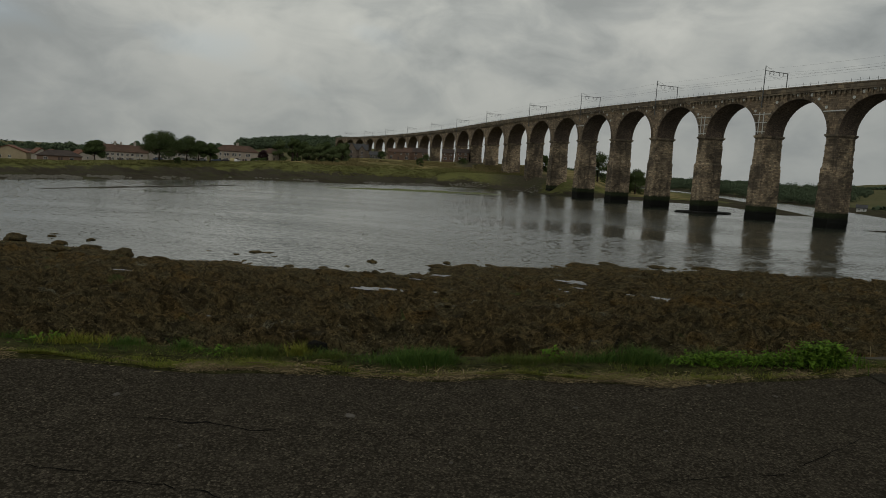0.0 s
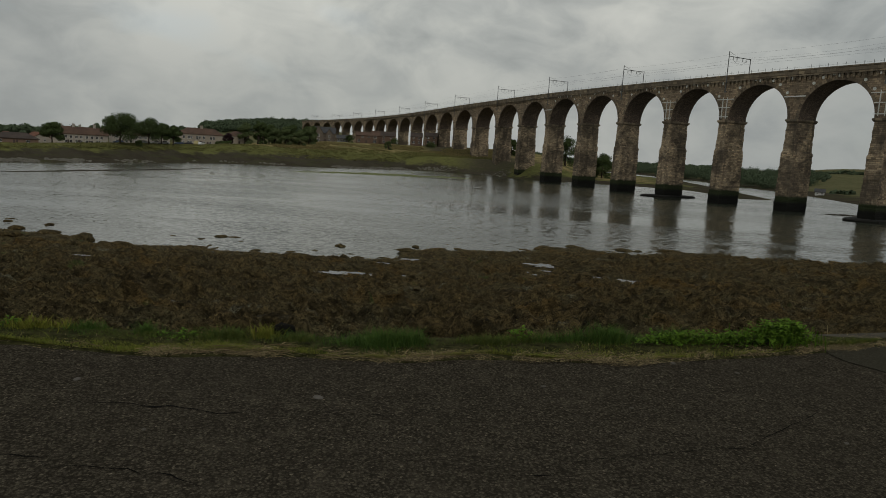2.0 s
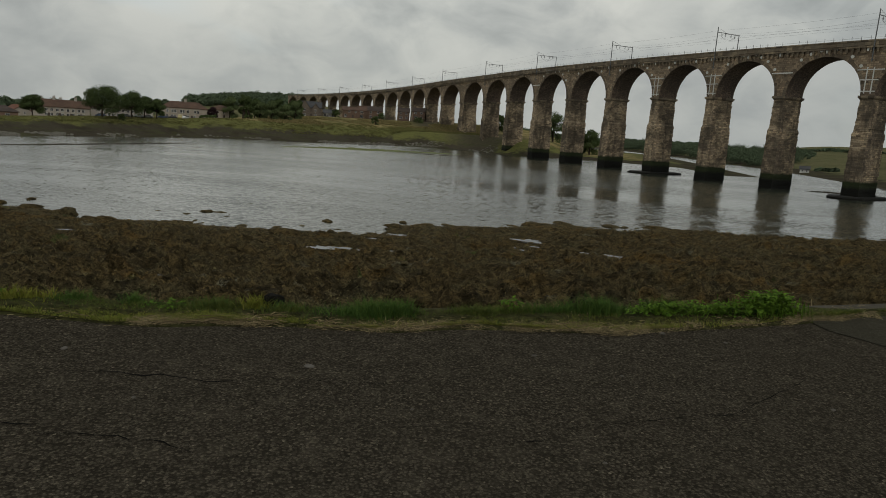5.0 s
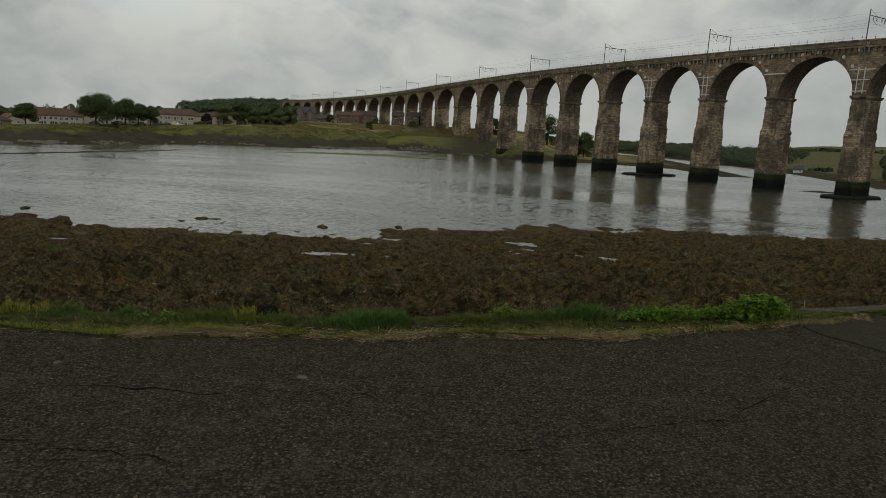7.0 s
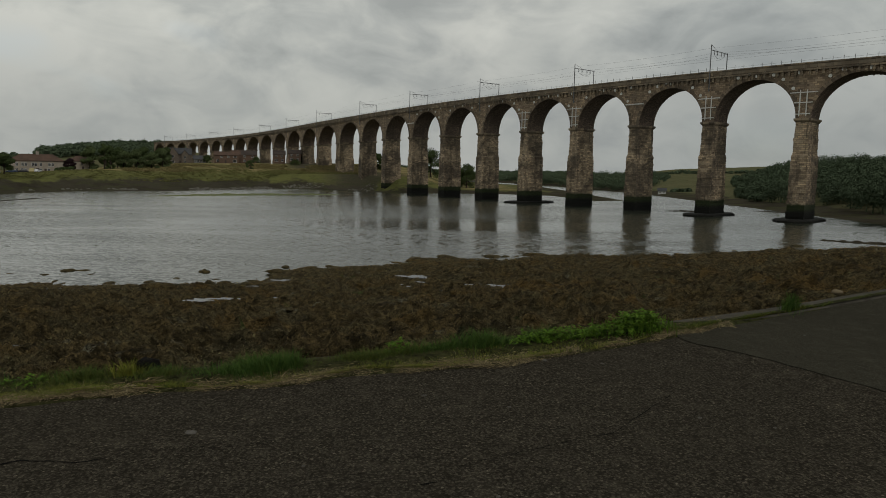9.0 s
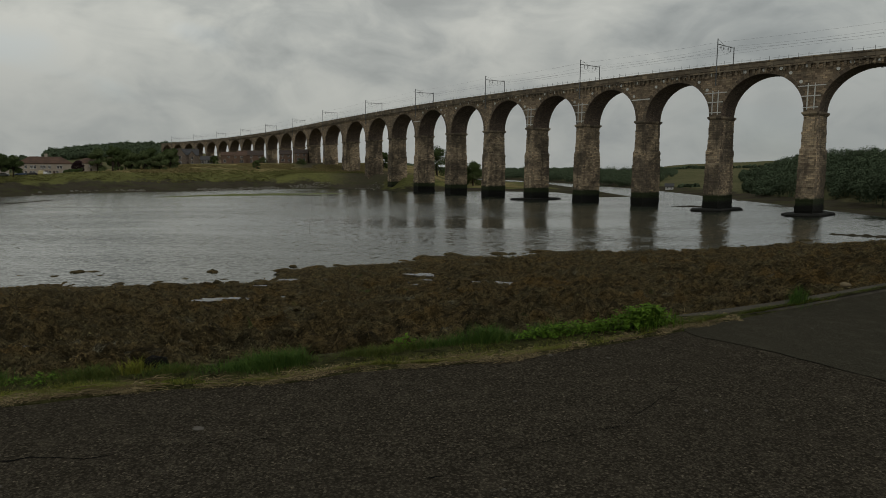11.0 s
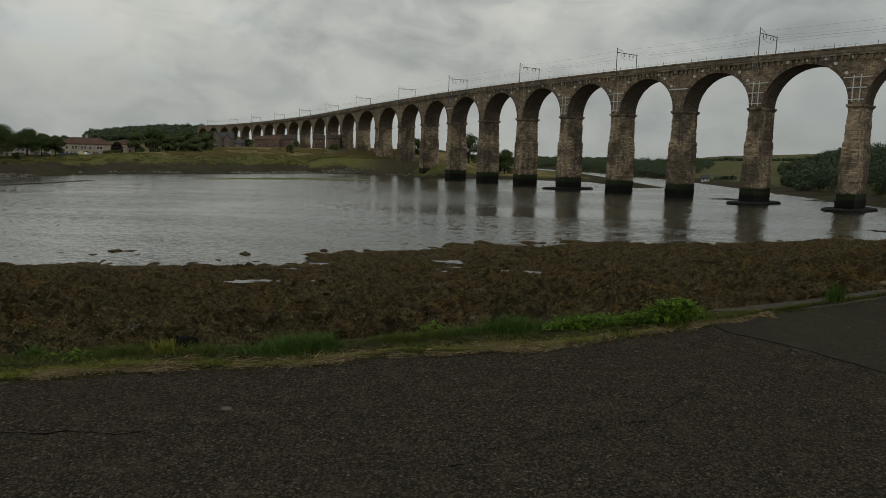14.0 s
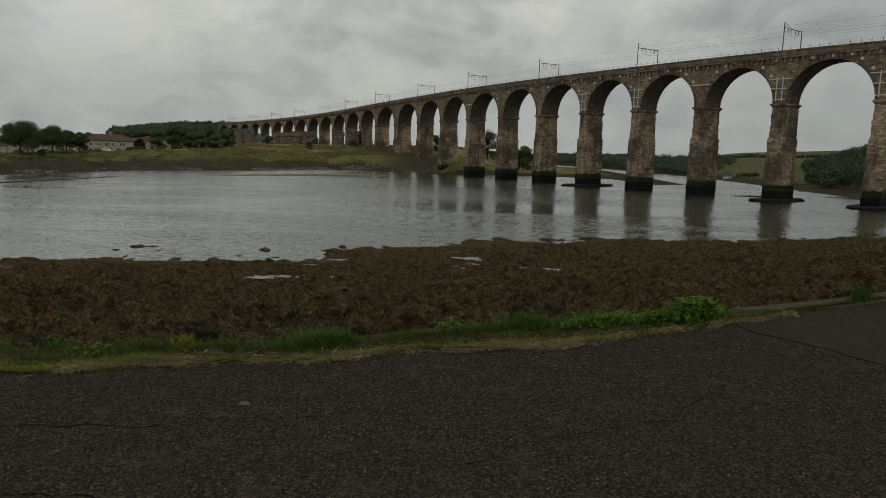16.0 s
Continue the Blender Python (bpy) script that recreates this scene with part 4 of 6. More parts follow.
# soil bed between asphalt and coping
s = Soup()
xs = np.linspace(-40, 40, 400)
for a, b in zip(xs, xs[1:]):
    r = []
    for x in (a, b):
        e, w = float(edge_y(x)), float(verge_width(x))
        w += 0.14 * (float(fbm(np.array([x]), np.array([0.0]), 1.7, 4, 6.0)[0]) - 0.5)
        r.append([(float(x), e - w - 0.04, -0.012), (float(x), e - w * 0.55, 0.045), (float(x), e - (0.04 if x < 3.0 else 0.04 + 0.22 * min(1.0, (float(x) - 3.0) / 0.8)), 0.042)])
    for k in range(2):
        s.poly([r[0][k], r[1][k], r[1][k + 1], r[0][k + 1]])
tagged(new("verge", s.mesh("verge", [M_SOIL])), "strip of bare soil and litter along the sea wall", "verge", kind="structure")


def blade_material(name, a, b, c):
    k = Mat(name, 0.8, spec=0.05)
    k.color(k.ramp(k.island, (0.0, a), (0.5, b), (1.0, c)))
    k.b.inputs["Transmission Weight"].default_value = 0.0
    return k.m


M_BLADE = blade_material("verge_grass", (0.040, 0.062, 0.015), (0.066, 0.092, 0.020), (0.115, 0.120, 0.030))
M_BLADE_DARK = blade_material("lush_grass", (0.0307, 0.0666, 0.0154), (0.0512, 0.0998, 0.0205), (0.0896, 0.1344, 0.0282))
M_BLADE_YEL = blade_material("yellowing_grass", (0.1088, 0.1216, 0.0179), (0.1536, 0.1664, 0.0256), (0.1920, 0.1728, 0.0384))
M_STRAW = blade_material("dry_straw", (0.050, 0.038, 0.020), (0.148, 0.115, 0.060), (0.37, 0.298, 0.168))
M_LEAF = blade_material("weed_leaf", (0.040, 0.085, 0.010), (0.075, 0.140, 0.014), (0.115, 0.190, 0.022))
M_MOSS = blade_material("moss_cushion", (0.100, 0.130, 0.020), (0.155, 0.175, 0.030), (0.220, 0.205, 0.055))


def blades(name, spots, count, h, wdt, lean, mat, label, category, seed, kind="stuff", flat=0.0):
    """Many curved blades round the given spots (x, y, radius along, radius across, weight)."""
    rng = np.random.default_rng(seed)
    wts = np.array([q[4] for q in spots], float)
    pick = rng.choice(len(spots), count, p=wts / wts.sum())
    S = np.array([q[:4] for q in spots])[pick]
    px = S[:, 0] + rng.normal(0, 0.5, count) * S[:, 2]
    py = S[:, 1] + rng.normal(0, 0.5, count) * S[:, 3] + (px - S[:, 0]) * 0.4
    e = edge_y(px)
    lim = e - np.where(px < 3.0, 0.0, 0.16)
    over = py > lim
    py = np.where(over, lim - rng.random(count) * 0.3, np.maximum(py, e - verge_width(px) + 0.16 * fbm(px, px * 0, 2.2, 3, 7.0)))
    clump = fbm(px, py * 1.6, 2.4, 3, 31.0)
    keep = (rng.random(count) < 0.15 + 1.7 * (clump - 0.2)) | (count < 600)
    px, py, clump = px[keep], py[keep], clump[keep]
    count = len(px)
    hh = h * rng.uniform(0.35, 1.15, count) * np.clip(0.15 + 1.7 * clump, 0.4, 1.5)
    th = rng.uniform(0, 2 * np.pi, count)
    ln = lean * rng.uniform(0.2, 1.3, count) * hh
    dx, dy = np.cos(th) * ln, np.sin(th) * ln
    tw = th + np.pi / 2 + rng.normal(0, 0.5, count)
    wx, wy = np.cos(tw) * wdt / 2, np.sin(tw) * wdt / 2
    z0 = np.full(count, 0.02)
    V = np.empty((count, 5, 3))
    V[:, 0] = np.stack([px - wx, py - wy, z0], 1)
    V[:, 1] = np.stack([px + wx, py + wy, z0], 1)
    V[:, 2] = np.stack([px + wx * 0.8 + dx * 0.4, py + wy * 0.8 + dy * 0.4, z0 + hh * 0.6], 1)
    V[:, 3] = np.stack([px - wx * 0.8 + dx * 0.4, py - wy * 0.8 + dy * 0.4, z0 + hh * 0.6], 1)
    V[:, 4] = np.stack([px + dx, py + dy, z0 + hh * (1 - flat)], 1)
    b = np.arange(count)[:, None] * 5
    quads = (b + np.array([0, 1, 2, 3])).tolist()
    tris = (b + np.array([3, 2, 4])).tolist()
    me = mesh_from(name, V.reshape(-1, 3).tolist(), quads + tris, [mat])
    return tagged(new(name, me), label, category, kind=kind)


def along(x0, x1, n, off, wgt=1.0, ra=0.25, rc=0.10):
    return [(x, float(edge_y(x)) - off, ra, rc, wgt) for x in np.linspace(x0, x1, n)]


SHORT = "short green grass growing along the sea wall"
blades("verge_grass", along(-9, 4.2, 60, 0.32, 1.0, 0.3, 0.24), 24000, 0.034, 0.0035, 1.2, M_BLADE, SHORT, "grass", 1)
blades("verge_grass", along(-5, 2.9, 60, 0.12, 1.0, 0.25, 0.14), 34000, 0.042, 0.0035, 1.1, M_BLADE, SHORT, "grass", 41)
blades("verge_grass", along(-30, -8, 30, 0.34, 1.0, 0.6, 0.2), 3500, 0.10, 0.010, 0.9, M_BLADE, SHORT, "grass", 21)
blades("verge_grass", [(-0.35, 5.36, 0.30, 0.10, 1.4), (0.0, 5.48, 0.3, 0.10, 1.3), (0.3, 5.62, 0.2, 0.08, 0.8), (-1.55, 5.05, 0.22, 0.09, 1.0), (-2.1, 4.95, 0.25, 0.1, 0.7)], 5200, 0.085, 0.0036, 1.0, M_BLADE, SHORT, "grass", 42)
LUSH = "tufts of long dark green grass on the sea wall verge"
blades("lush_grass", [(-1.12, 5.10, 0.26, 0.14, 2.2), (-0.82, 5.16, 0.26, 0.13, 2.2), (1.02, 5.84, 0.26, 0.12, 2.0), (0.52, 5.70, 0.24, 0.09, 1.0), (1.45, 6.04, 0.2, 0.09, 0.8)], 8000, 0.115, 0.0042, 0.95, M_BLADE_DARK, LUSH, "grass", 2)
blades("lush_grass", [(-3.26, 4.86, 0.15, 0.07, 0.9), (-2.79, 4.89, 0.07, 0.05, 0.4), (-2.33, 4.97, 0.34, 0.06, 0.8), (-1.62, 5.10, 0.16, 0.05, 0.4), (-4.3, 4.70, 0.4, 0.10, 1.2), (-5.6, 4.50, 0.5, 0.12, 1.5), (2.2, 6.30, 0.4, 0.08, 0.6)], 4200, 0.085, 0.0042, 1.0, M_BLADE_DARK, LUSH, "grass", 22)
blades("grass_tuft", [(-1.88, 5.02, 0.09, 0.05, 1)], 210, 0.125, 0.007, 0.85, M_BLADE_YEL, "bright yellow-green grass tuft on the sea wall verge", "grass", 3, "")
blades("grass_tuft", [(-3.62, 4.76, 0.24, 0.07, 1)], 380, 0.11, 0.007, 0.8, M_BLADE_YEL, "bright yellow-green grass tuft on the sea wall verge", "grass", 33, "")
blades("grass_tuft", [(4.87, 7.36, 0.13, 0.06, 1)], 520, 0.17, 0.005, 0.6, M_BLADE_DARK, "dense dark green tuft growing against the concrete coping", "grass", 4, "")


def litter(name, count, seed, label):
    """Dead stems lying every way along the asphalt's edge, in drifts."""
    rng = np.random.default_rng(seed)
    x = rng.uniform(-9, 3.8, count)
    drift = fbm(x, x * 0, 1.7, 4, 6.0)
    x = x[rng.random(count) < np.clip(4.0 * (drift - 0.38), 0.03, 1)]
    n = len(x)
    front = edge_y(x) - verge_width(x)
    y = front + np.abs(rng.normal(0.0, 0.13, n)) - 0.05 * rng.random(n) ** 3 + 0.22 * (fbm(x, x * 0, 3.1, 4, 2.0) - 0.5)
    th = rng.normal(0.3, 1.3, n)
    L = rng.uniform(0.012, 0.085, n) * rng.uniform(0.2, 1.0, n) ** 1.6
    w = rng.uniform(0.0006, 0.0015, n)
    z = 0.012 + 0.035 * rng.random(n) * smoothstep(-0.08, 0.08, y - front)
    dz = rng.normal(0, 0.10, n) * L
    c, s_ = np.cos(th), np.sin(th)
    V = np.empty((n, 4, 3))
    for k, (al, sd) in enumerate(((-0.5, -1), (0.5, -1), (0.5, 1), (-0.5, 1))):
        V[:, k] = np.stack([x + c * L * al - s_ * w * sd, y + s_ * L * al + c * w * sd, np.maximum(z + dz * al, 0.010) + w * sd * 0.5], 1)
    f = (np.arange(n)[:, None] * 4 + np.arange(4)).tolist()
    tagged(new(name, mesh_from(name, V.reshape(-1, 3).tolist(), f, [M_STRAW])), label, "straw", kind="stuff")


litter("dry_litter", 76000, 5, "dry straw and dead stems littering the asphalt's edge")
blades("dry_grass", along(-9, 3.4, 40, 0.3, 1.0, 0.3, 0.16), 350, 0.07, 0.003, 1.5, M_STRAW, "dead stems standing among the verge grass", "straw", 15, "stuff", 0.5)
blades("moss", [(-3.0, 4.58, 0.4, 0.10, 0.8), (-2.5, 4.62, 0.40, 0.09, 1.8), (-4.2, 4.38, 0.6, 0.12, 1), (-1.0, 4.72, 0.3, 0.07, 0.6), (0.25, 5.1, 0.2, 0.06, 0.4), (2.2, 5.9, 0.3, 0.08, 0.6), (-2.0, 4.74, 0.35, 0.10, 1.5), (-1.45, 4.90, 0.3, 0.08, 0.7), (-0.35, 5.06, 0.3, 0.09, 0.8), (0.6, 5.30, 0.3, 0.08, 0.6), (1.3, 5.52, 0.3, 0.07, 0.5), (-3.6, 4.45, 0.5, 0.10, 1.3)], 24000, 0.026, 0.006, 1.0, M_MOSS, "bright low moss and grass at the asphalt's edge", "moss", 6)
blades("yellow_grass", along(-9, 5.2, 60, 0.36, 1.0, 0.3, 0.20), 16000, 0.032, 0.0035, 1.3, M_BLADE_YEL, "yellowing thin grass mixed into the verge", "grass", 7)
blades("coping_grass", along(3.0, 7.0, 30, 0.34, 1.0, 0.15, 0.07), 2600, 0.05, 0.004, 1.0, M_BLADE, "thin grass along the foot of the coping", "grass", 8)


def weed_plants(name, spots, count, size, height, mat, label, seed):
    """Leafy weeds: small pointed leaves on bent stalks, heaped round the spots."""
    rng = random.Random(seed)
    s = Soup()
    for _ in range(count):
        x0, y0, ra, rc, _w = rng.choices(spots, [q[4] for q in spots])[0]
        x = x0 + rng.gauss(0, 0.5) * ra
        y = min(y0 + rng.gauss(0, 0.5) * rc + (x - x0) * 0.4, float(edge_y(x)) + 0.06)
        k = max(0.0, 1 - ((x - x0) / ra) ** 2 * 0.6)
        z = 0.03 + height * k * rng.random() ** 0.7
        a = rng.uniform(0, 6.283)
        L = size * rng.uniform(0.5, 1.25)
        W = L * 0.55
        dx, dy, dz = math.cos(a), math.sin(a), rng.uniform(-0.5, 0.45)
        px, py = -dy, dx
        lift = rng.uniform(0.1, 0.35) * W
        tip = (x + dx * L, y + dy * L, z + dz * L)
        m = (x + dx * L * 0.5, y + dy * L * 0.5, z + dz * L * 0.5 + 0.06 * L)
        l_ = (x + dx * L * 0.4 + px * W / 2, y + dy * L * 0.4 + py * W / 2, z + dz * L * 0.4 + lift)
        r_ = (x + dx * L * 0.4 - px * W / 2, y + dy * L * 0.4 - py * W / 2, z + dz * L * 0.4 + lift)
        s.poly([(x, y, z), m, l_])
        s.poly([l_, m, tip])
        s.poly([(x, y, z), r_, m])
        s.poly([r_, tip, m])
    for _ in range(count // 10):
        x0, y0, ra, rc, _w = rng.choices(spots, [q[4] for q in spots])[0]
        x, y = x0 + rng.gauss(0, 0.45) * ra, y0 + rng.gauss(0, 0.4) * rc
        s.bar((x, y, 0.0), (x + rng.uniform(-0.05, 0.05), y + rng.uniform(-0.03, 0.03), height * rng.uniform(0.5, 1.0)), 0.003, 4)
    return tagged(new(name, s.mesh(name, [mat])), label, "weeds", kind="stuff")


weed_plants("leafy_weed", [(2.42, 6.22, 0.26, 0.12, 1), (2.64, 6.34, 0.28, 0.13, 2)], 1300, 0.058, 0.21, M_LEAF, "bushy bright green nettle-like weed on the verge", 1)
weed_plants("leafy_weed", [(1.45, 5.9, 0.3, 0.1, 1), (1.74, 6.03, 0.3, 0.1, 1.3), (2.08, 6.13, 0.25, 0.1, 1.3)], 1000, 0.046, 0.12, M_LEAF, "low spreading green leafy weeds on the verge", 2)
weed_plants("leafy_weed", [(0.16, 5.60, 0.12, 0.07, 1)], 110, 0.05, 0.13, M_LEAF, "small bright green leafy weed among grass", 3)
weed_plants("leafy_weed", [(-3.85, 4.75, 0.2, 0.08, 1), (-2.5, 4.85, 0.2, 0.08, 0.7)], 160, 0.04, 0.07, M_LEAF, "small bright green leafy weed among grass", 4)

# loose twigs at the asphalt's edge
rng = random.Random(5)
for k in range(46):
    x = rng.choice((rng.uniform(-1.9, -1.2), rng.uniform(-3.6, 0.4), rng.uniform(-0.2, 1.4)))
    e = float(edge_y(x)) - float(verge_width(x))
    y = e + rng.uniform(-0.08, 0.16)
    a = rng.gauss(0.2, 0.6)
    L = rng.uniform(0.06, 0.22)
    s = Soup()
    z = 0.035 + rng.random() * 0.02
    mx, my = rng.uniform(-0.02, 0.02), rng.uniform(-0.02, 0.02)
    p0, p1, p2 = (0, 0, 0), (math.cos(a) * L / 2 + mx, math.sin(a) * L / 2 + my, 0.012), (math.cos(a) * L, math.sin(a) * L, rng.uniform(-0.01, 0.03))
    s.bar(p0, p1, 0.0036, 5, r2=0.003)
    s.bar(p1, p2, 0.003, 5, r2=0.0018)
    ob = new("twig", s.mesh("twig", [M_STRAW]))
    ob.location = (x, y, z)
    tagged(ob, "dry brown twig lying on the verge", "twig", "loose twigs")

# pale stones on the asphalt


def pebble(x, y, r, z=0.0, flat=0.5, seed=0, mat=None, name="pebble", label="small pale stone lying on the asphalt", cat="stone", group="loose stones", stretch=1.3):
    bm = bmesh.new()
    bmesh.ops.create_icosphere(bm, subdivisions=2 if r < 0.1 else 3, radius=1.0)
    for v in bm.verts:
        n = noise.noise(v.co * 1.4 + Vector((seed * 3.7, seed, 0))) * 0.35 + noise.noise(v.co * 4 + Vector((seed, 0, seed))) * 0.10
        v.co *= 1 + n
        v.co.x *= stretch
        v.co.z *= flat
    me = bpy.data.meshes.new(name)
    bm.to_mesh(me)
    bm.free()
    me.materials.append(mat or M_STONE_CHIP)
    me.polygons.foreach_set("use_smooth", np.ones(len(me.polygons), dtype=bool))
    ob = new(name, me)
    ob.scale = (r, r, r)
    ob.location = (x, y, z + r * flat * 0.6)
    ob.rotation_euler = (0, 0, seed * 1.3)
    return tagged(ob, label, cat, group)


for k, (x, y, r) in enumerate([(1.42, 5.45, 0.022), (-1.13, 4.0, 0.030), (2.14, 4.09, 0.014), (4.29, 6.2, 0.012), (0.33, 4.6, 0.016), (-2.7, 3.9, 0.02), (0.9, 4.35, 0.012), (-0.4, 3.5, 0.010), (1.9, 5.35, 0.014), (2.55, 3.9, 0.011), (-1.9, 3.3, 0.012), (0.6, 3.1, 0.010)]):
    pebble(x, y, r, 0.0 if x < 4 else 0.02, 0.45 if r < 0.028 else 0.2, k + 1)
pebble(6.34, 8.55, 0.055, 0.02, 0.6, 31, plain("pale_sandstone_lump", (0.20, 0.16, 0.10), 0.9), "stone", "pale sandstone lump resting on the coping", "stone")

# ---- foreshore ----
s = Soup()
s.bar((0, 0, -0.3), (0.03, 0.02, 0.35), 0.012, 6, r2=0.009)
s.bar((0.03, 0.02, 0.35), (0.02, 0.05, 0.52), 0.009, 6, r2=0.006)
stake = tagged(new("stake", s.mesh("stake", [M_STRAW])), "thin bare stick standing in the foreshore weed", "stick")
stake.location = (6.1, 12.9, ground_z(6.1, 12.9))


def shore_z(x, y):
    return ground_z(x, y)


kp = Mat("standing_water", 0.03, spec=0.5)
kp.color((0.015, 0.014, 0.012))
kp.b.inputs["IOR"].default_value = 1.333
kp.bump(kp.noise(3.0, 2), 0.15, 0.01)
M_POOL = kp.m
for x, y, a, b in POOLS:
    s = Soup()
    n = 44
    ph = prng.uniform(0, 6)
    pts = []
    for k in range(n):
        t = 2 * math.pi * k / n
        r = 1 + 0.32 * math.sin(2 * t + ph) + 0.28 * math.sin(5 * t + 2 * ph) + 0.16 * math.sin(9 * t + 3 * ph) + prng.uniform(-0.1, 0.1)
        pts.append((a * r * math.cos(t), 0.75 * b * r * math.sin(t), 0))
    s.poly(pts)
    ob = new("tide_pool", s.mesh("tide_pool", [M_POOL]))
    ob.location = (x, y, shore_z(x, y) + 0.055)
    tagged(ob, "shallow pool of still water among the seaweed", "tide pool", "tide pools")

M_ROCK = M_WEED
for k, (x, y, r, f) in enumerate([(-47.4, 54.2, 1.5, 0.55), (-43.0, 54.3, 0.75, 0.7), (-34.5, 50.9, 1.25, 0.75), (-29.8, 48.6, 0.9, 0.5), (-38.2, 51.8, 1.2, 0.4), (-14.9, 58.4, 0.75, 0.6), (-26.2, 58.7, 0.75, 0.5), (-27.1, 56.6, 0.7, 0.35), (-25.1, 59.0, 0.8, 0.35), (-23.6, 57.0, 0.7, 0.3), (-24.2, 59.4, 0.6, 0.3), (-13.7, 59.3, 0.45, 0.35), (-16.2, 55.0, 0.6, 0.4), (-13.0, 54.6, 0.6, 0.4), (-20.5, 52.6, 0.8, 0.35), (-8.6, 57.2, 1.1, 0.35), (-6.0, 59.0, 0.9, 0.35), (34.5, 73.0, 0.9, 0.4), (4.0, 66.5, 1.6, 0.35), (12, 70, 1.4, 0.3), (17, 71.5, 1.5, 0.35), (46, 74, 1.2, 0.35)]):
    pebble(x, y, r * 0.62, max(shore_z(x, y), WATER_Z - 0.1) - 0.06, f * 0.85, 50 + k, M_ROCK, "boulder", "weed-covered dark boulder at the water's edge", "boulder", "shore boulders", 1.4)
pebble(-1.80, 5.26, 0.085, 0.0, 0.8, 77, plain("black_wrack", (0.010, 0.009, 0.007), 0.8, 0.0, 0.5, 30.0, 0.3), "seaweed_clump", "dark clump of seaweed against the sea wall", "seaweed", "seaweed clumps")
pebble(-4.2, 12.2, 0.30, -1.95, 0.6, 78, M_ROCK, "seaweed_clump", "dark clump of seaweed on the foreshore", "seaweed", "seaweed clumps")


rng = random.Random(23)
n = 0
while n < 80:
    y = rng.uniform(9, 48)
    x = rng.uniform(-0.85, 0.85) * y
    if float(river_distance(np.array([x]), np.array([y]))[0]) < 3:
        continue
    r = rng.uniform(0.10, 0.30) * (0.6 + y / 30)
    pebble(x, y, r, shore_z(x, y) - 0.05, rng.uniform(0.3, 0.5), 100 + n, M_WEED, "seaweed_clump", "heaped dark clump of seaweed on the foreshore", "seaweed", "seaweed clumps", rng.uniform(1.2, 2.0))
    n += 1
# small weedy stones breaking the surface along the tide line
bed = RIVER[1:23]
for k in range(52):
    i = rng.randrange(len(bed) - 1)
    t = rng.random()
    x, y = bed[i][0] * (1 - t) + bed[i + 1][0] * t, bed[i][1] * (1 - t) + bed[i + 1][1] * t
    y += rng.expovariate(0.55)
    pebble(x, y, rng.uniform(0.10, 0.38), WATER_Z - 0.06, rng.uniform(0.25, 0.5), 200 + k, M_WEED, "stone", "small weedy stone awash at the tide line", "stone", "tide line stones", rng.uniform(1.3, 2.2))


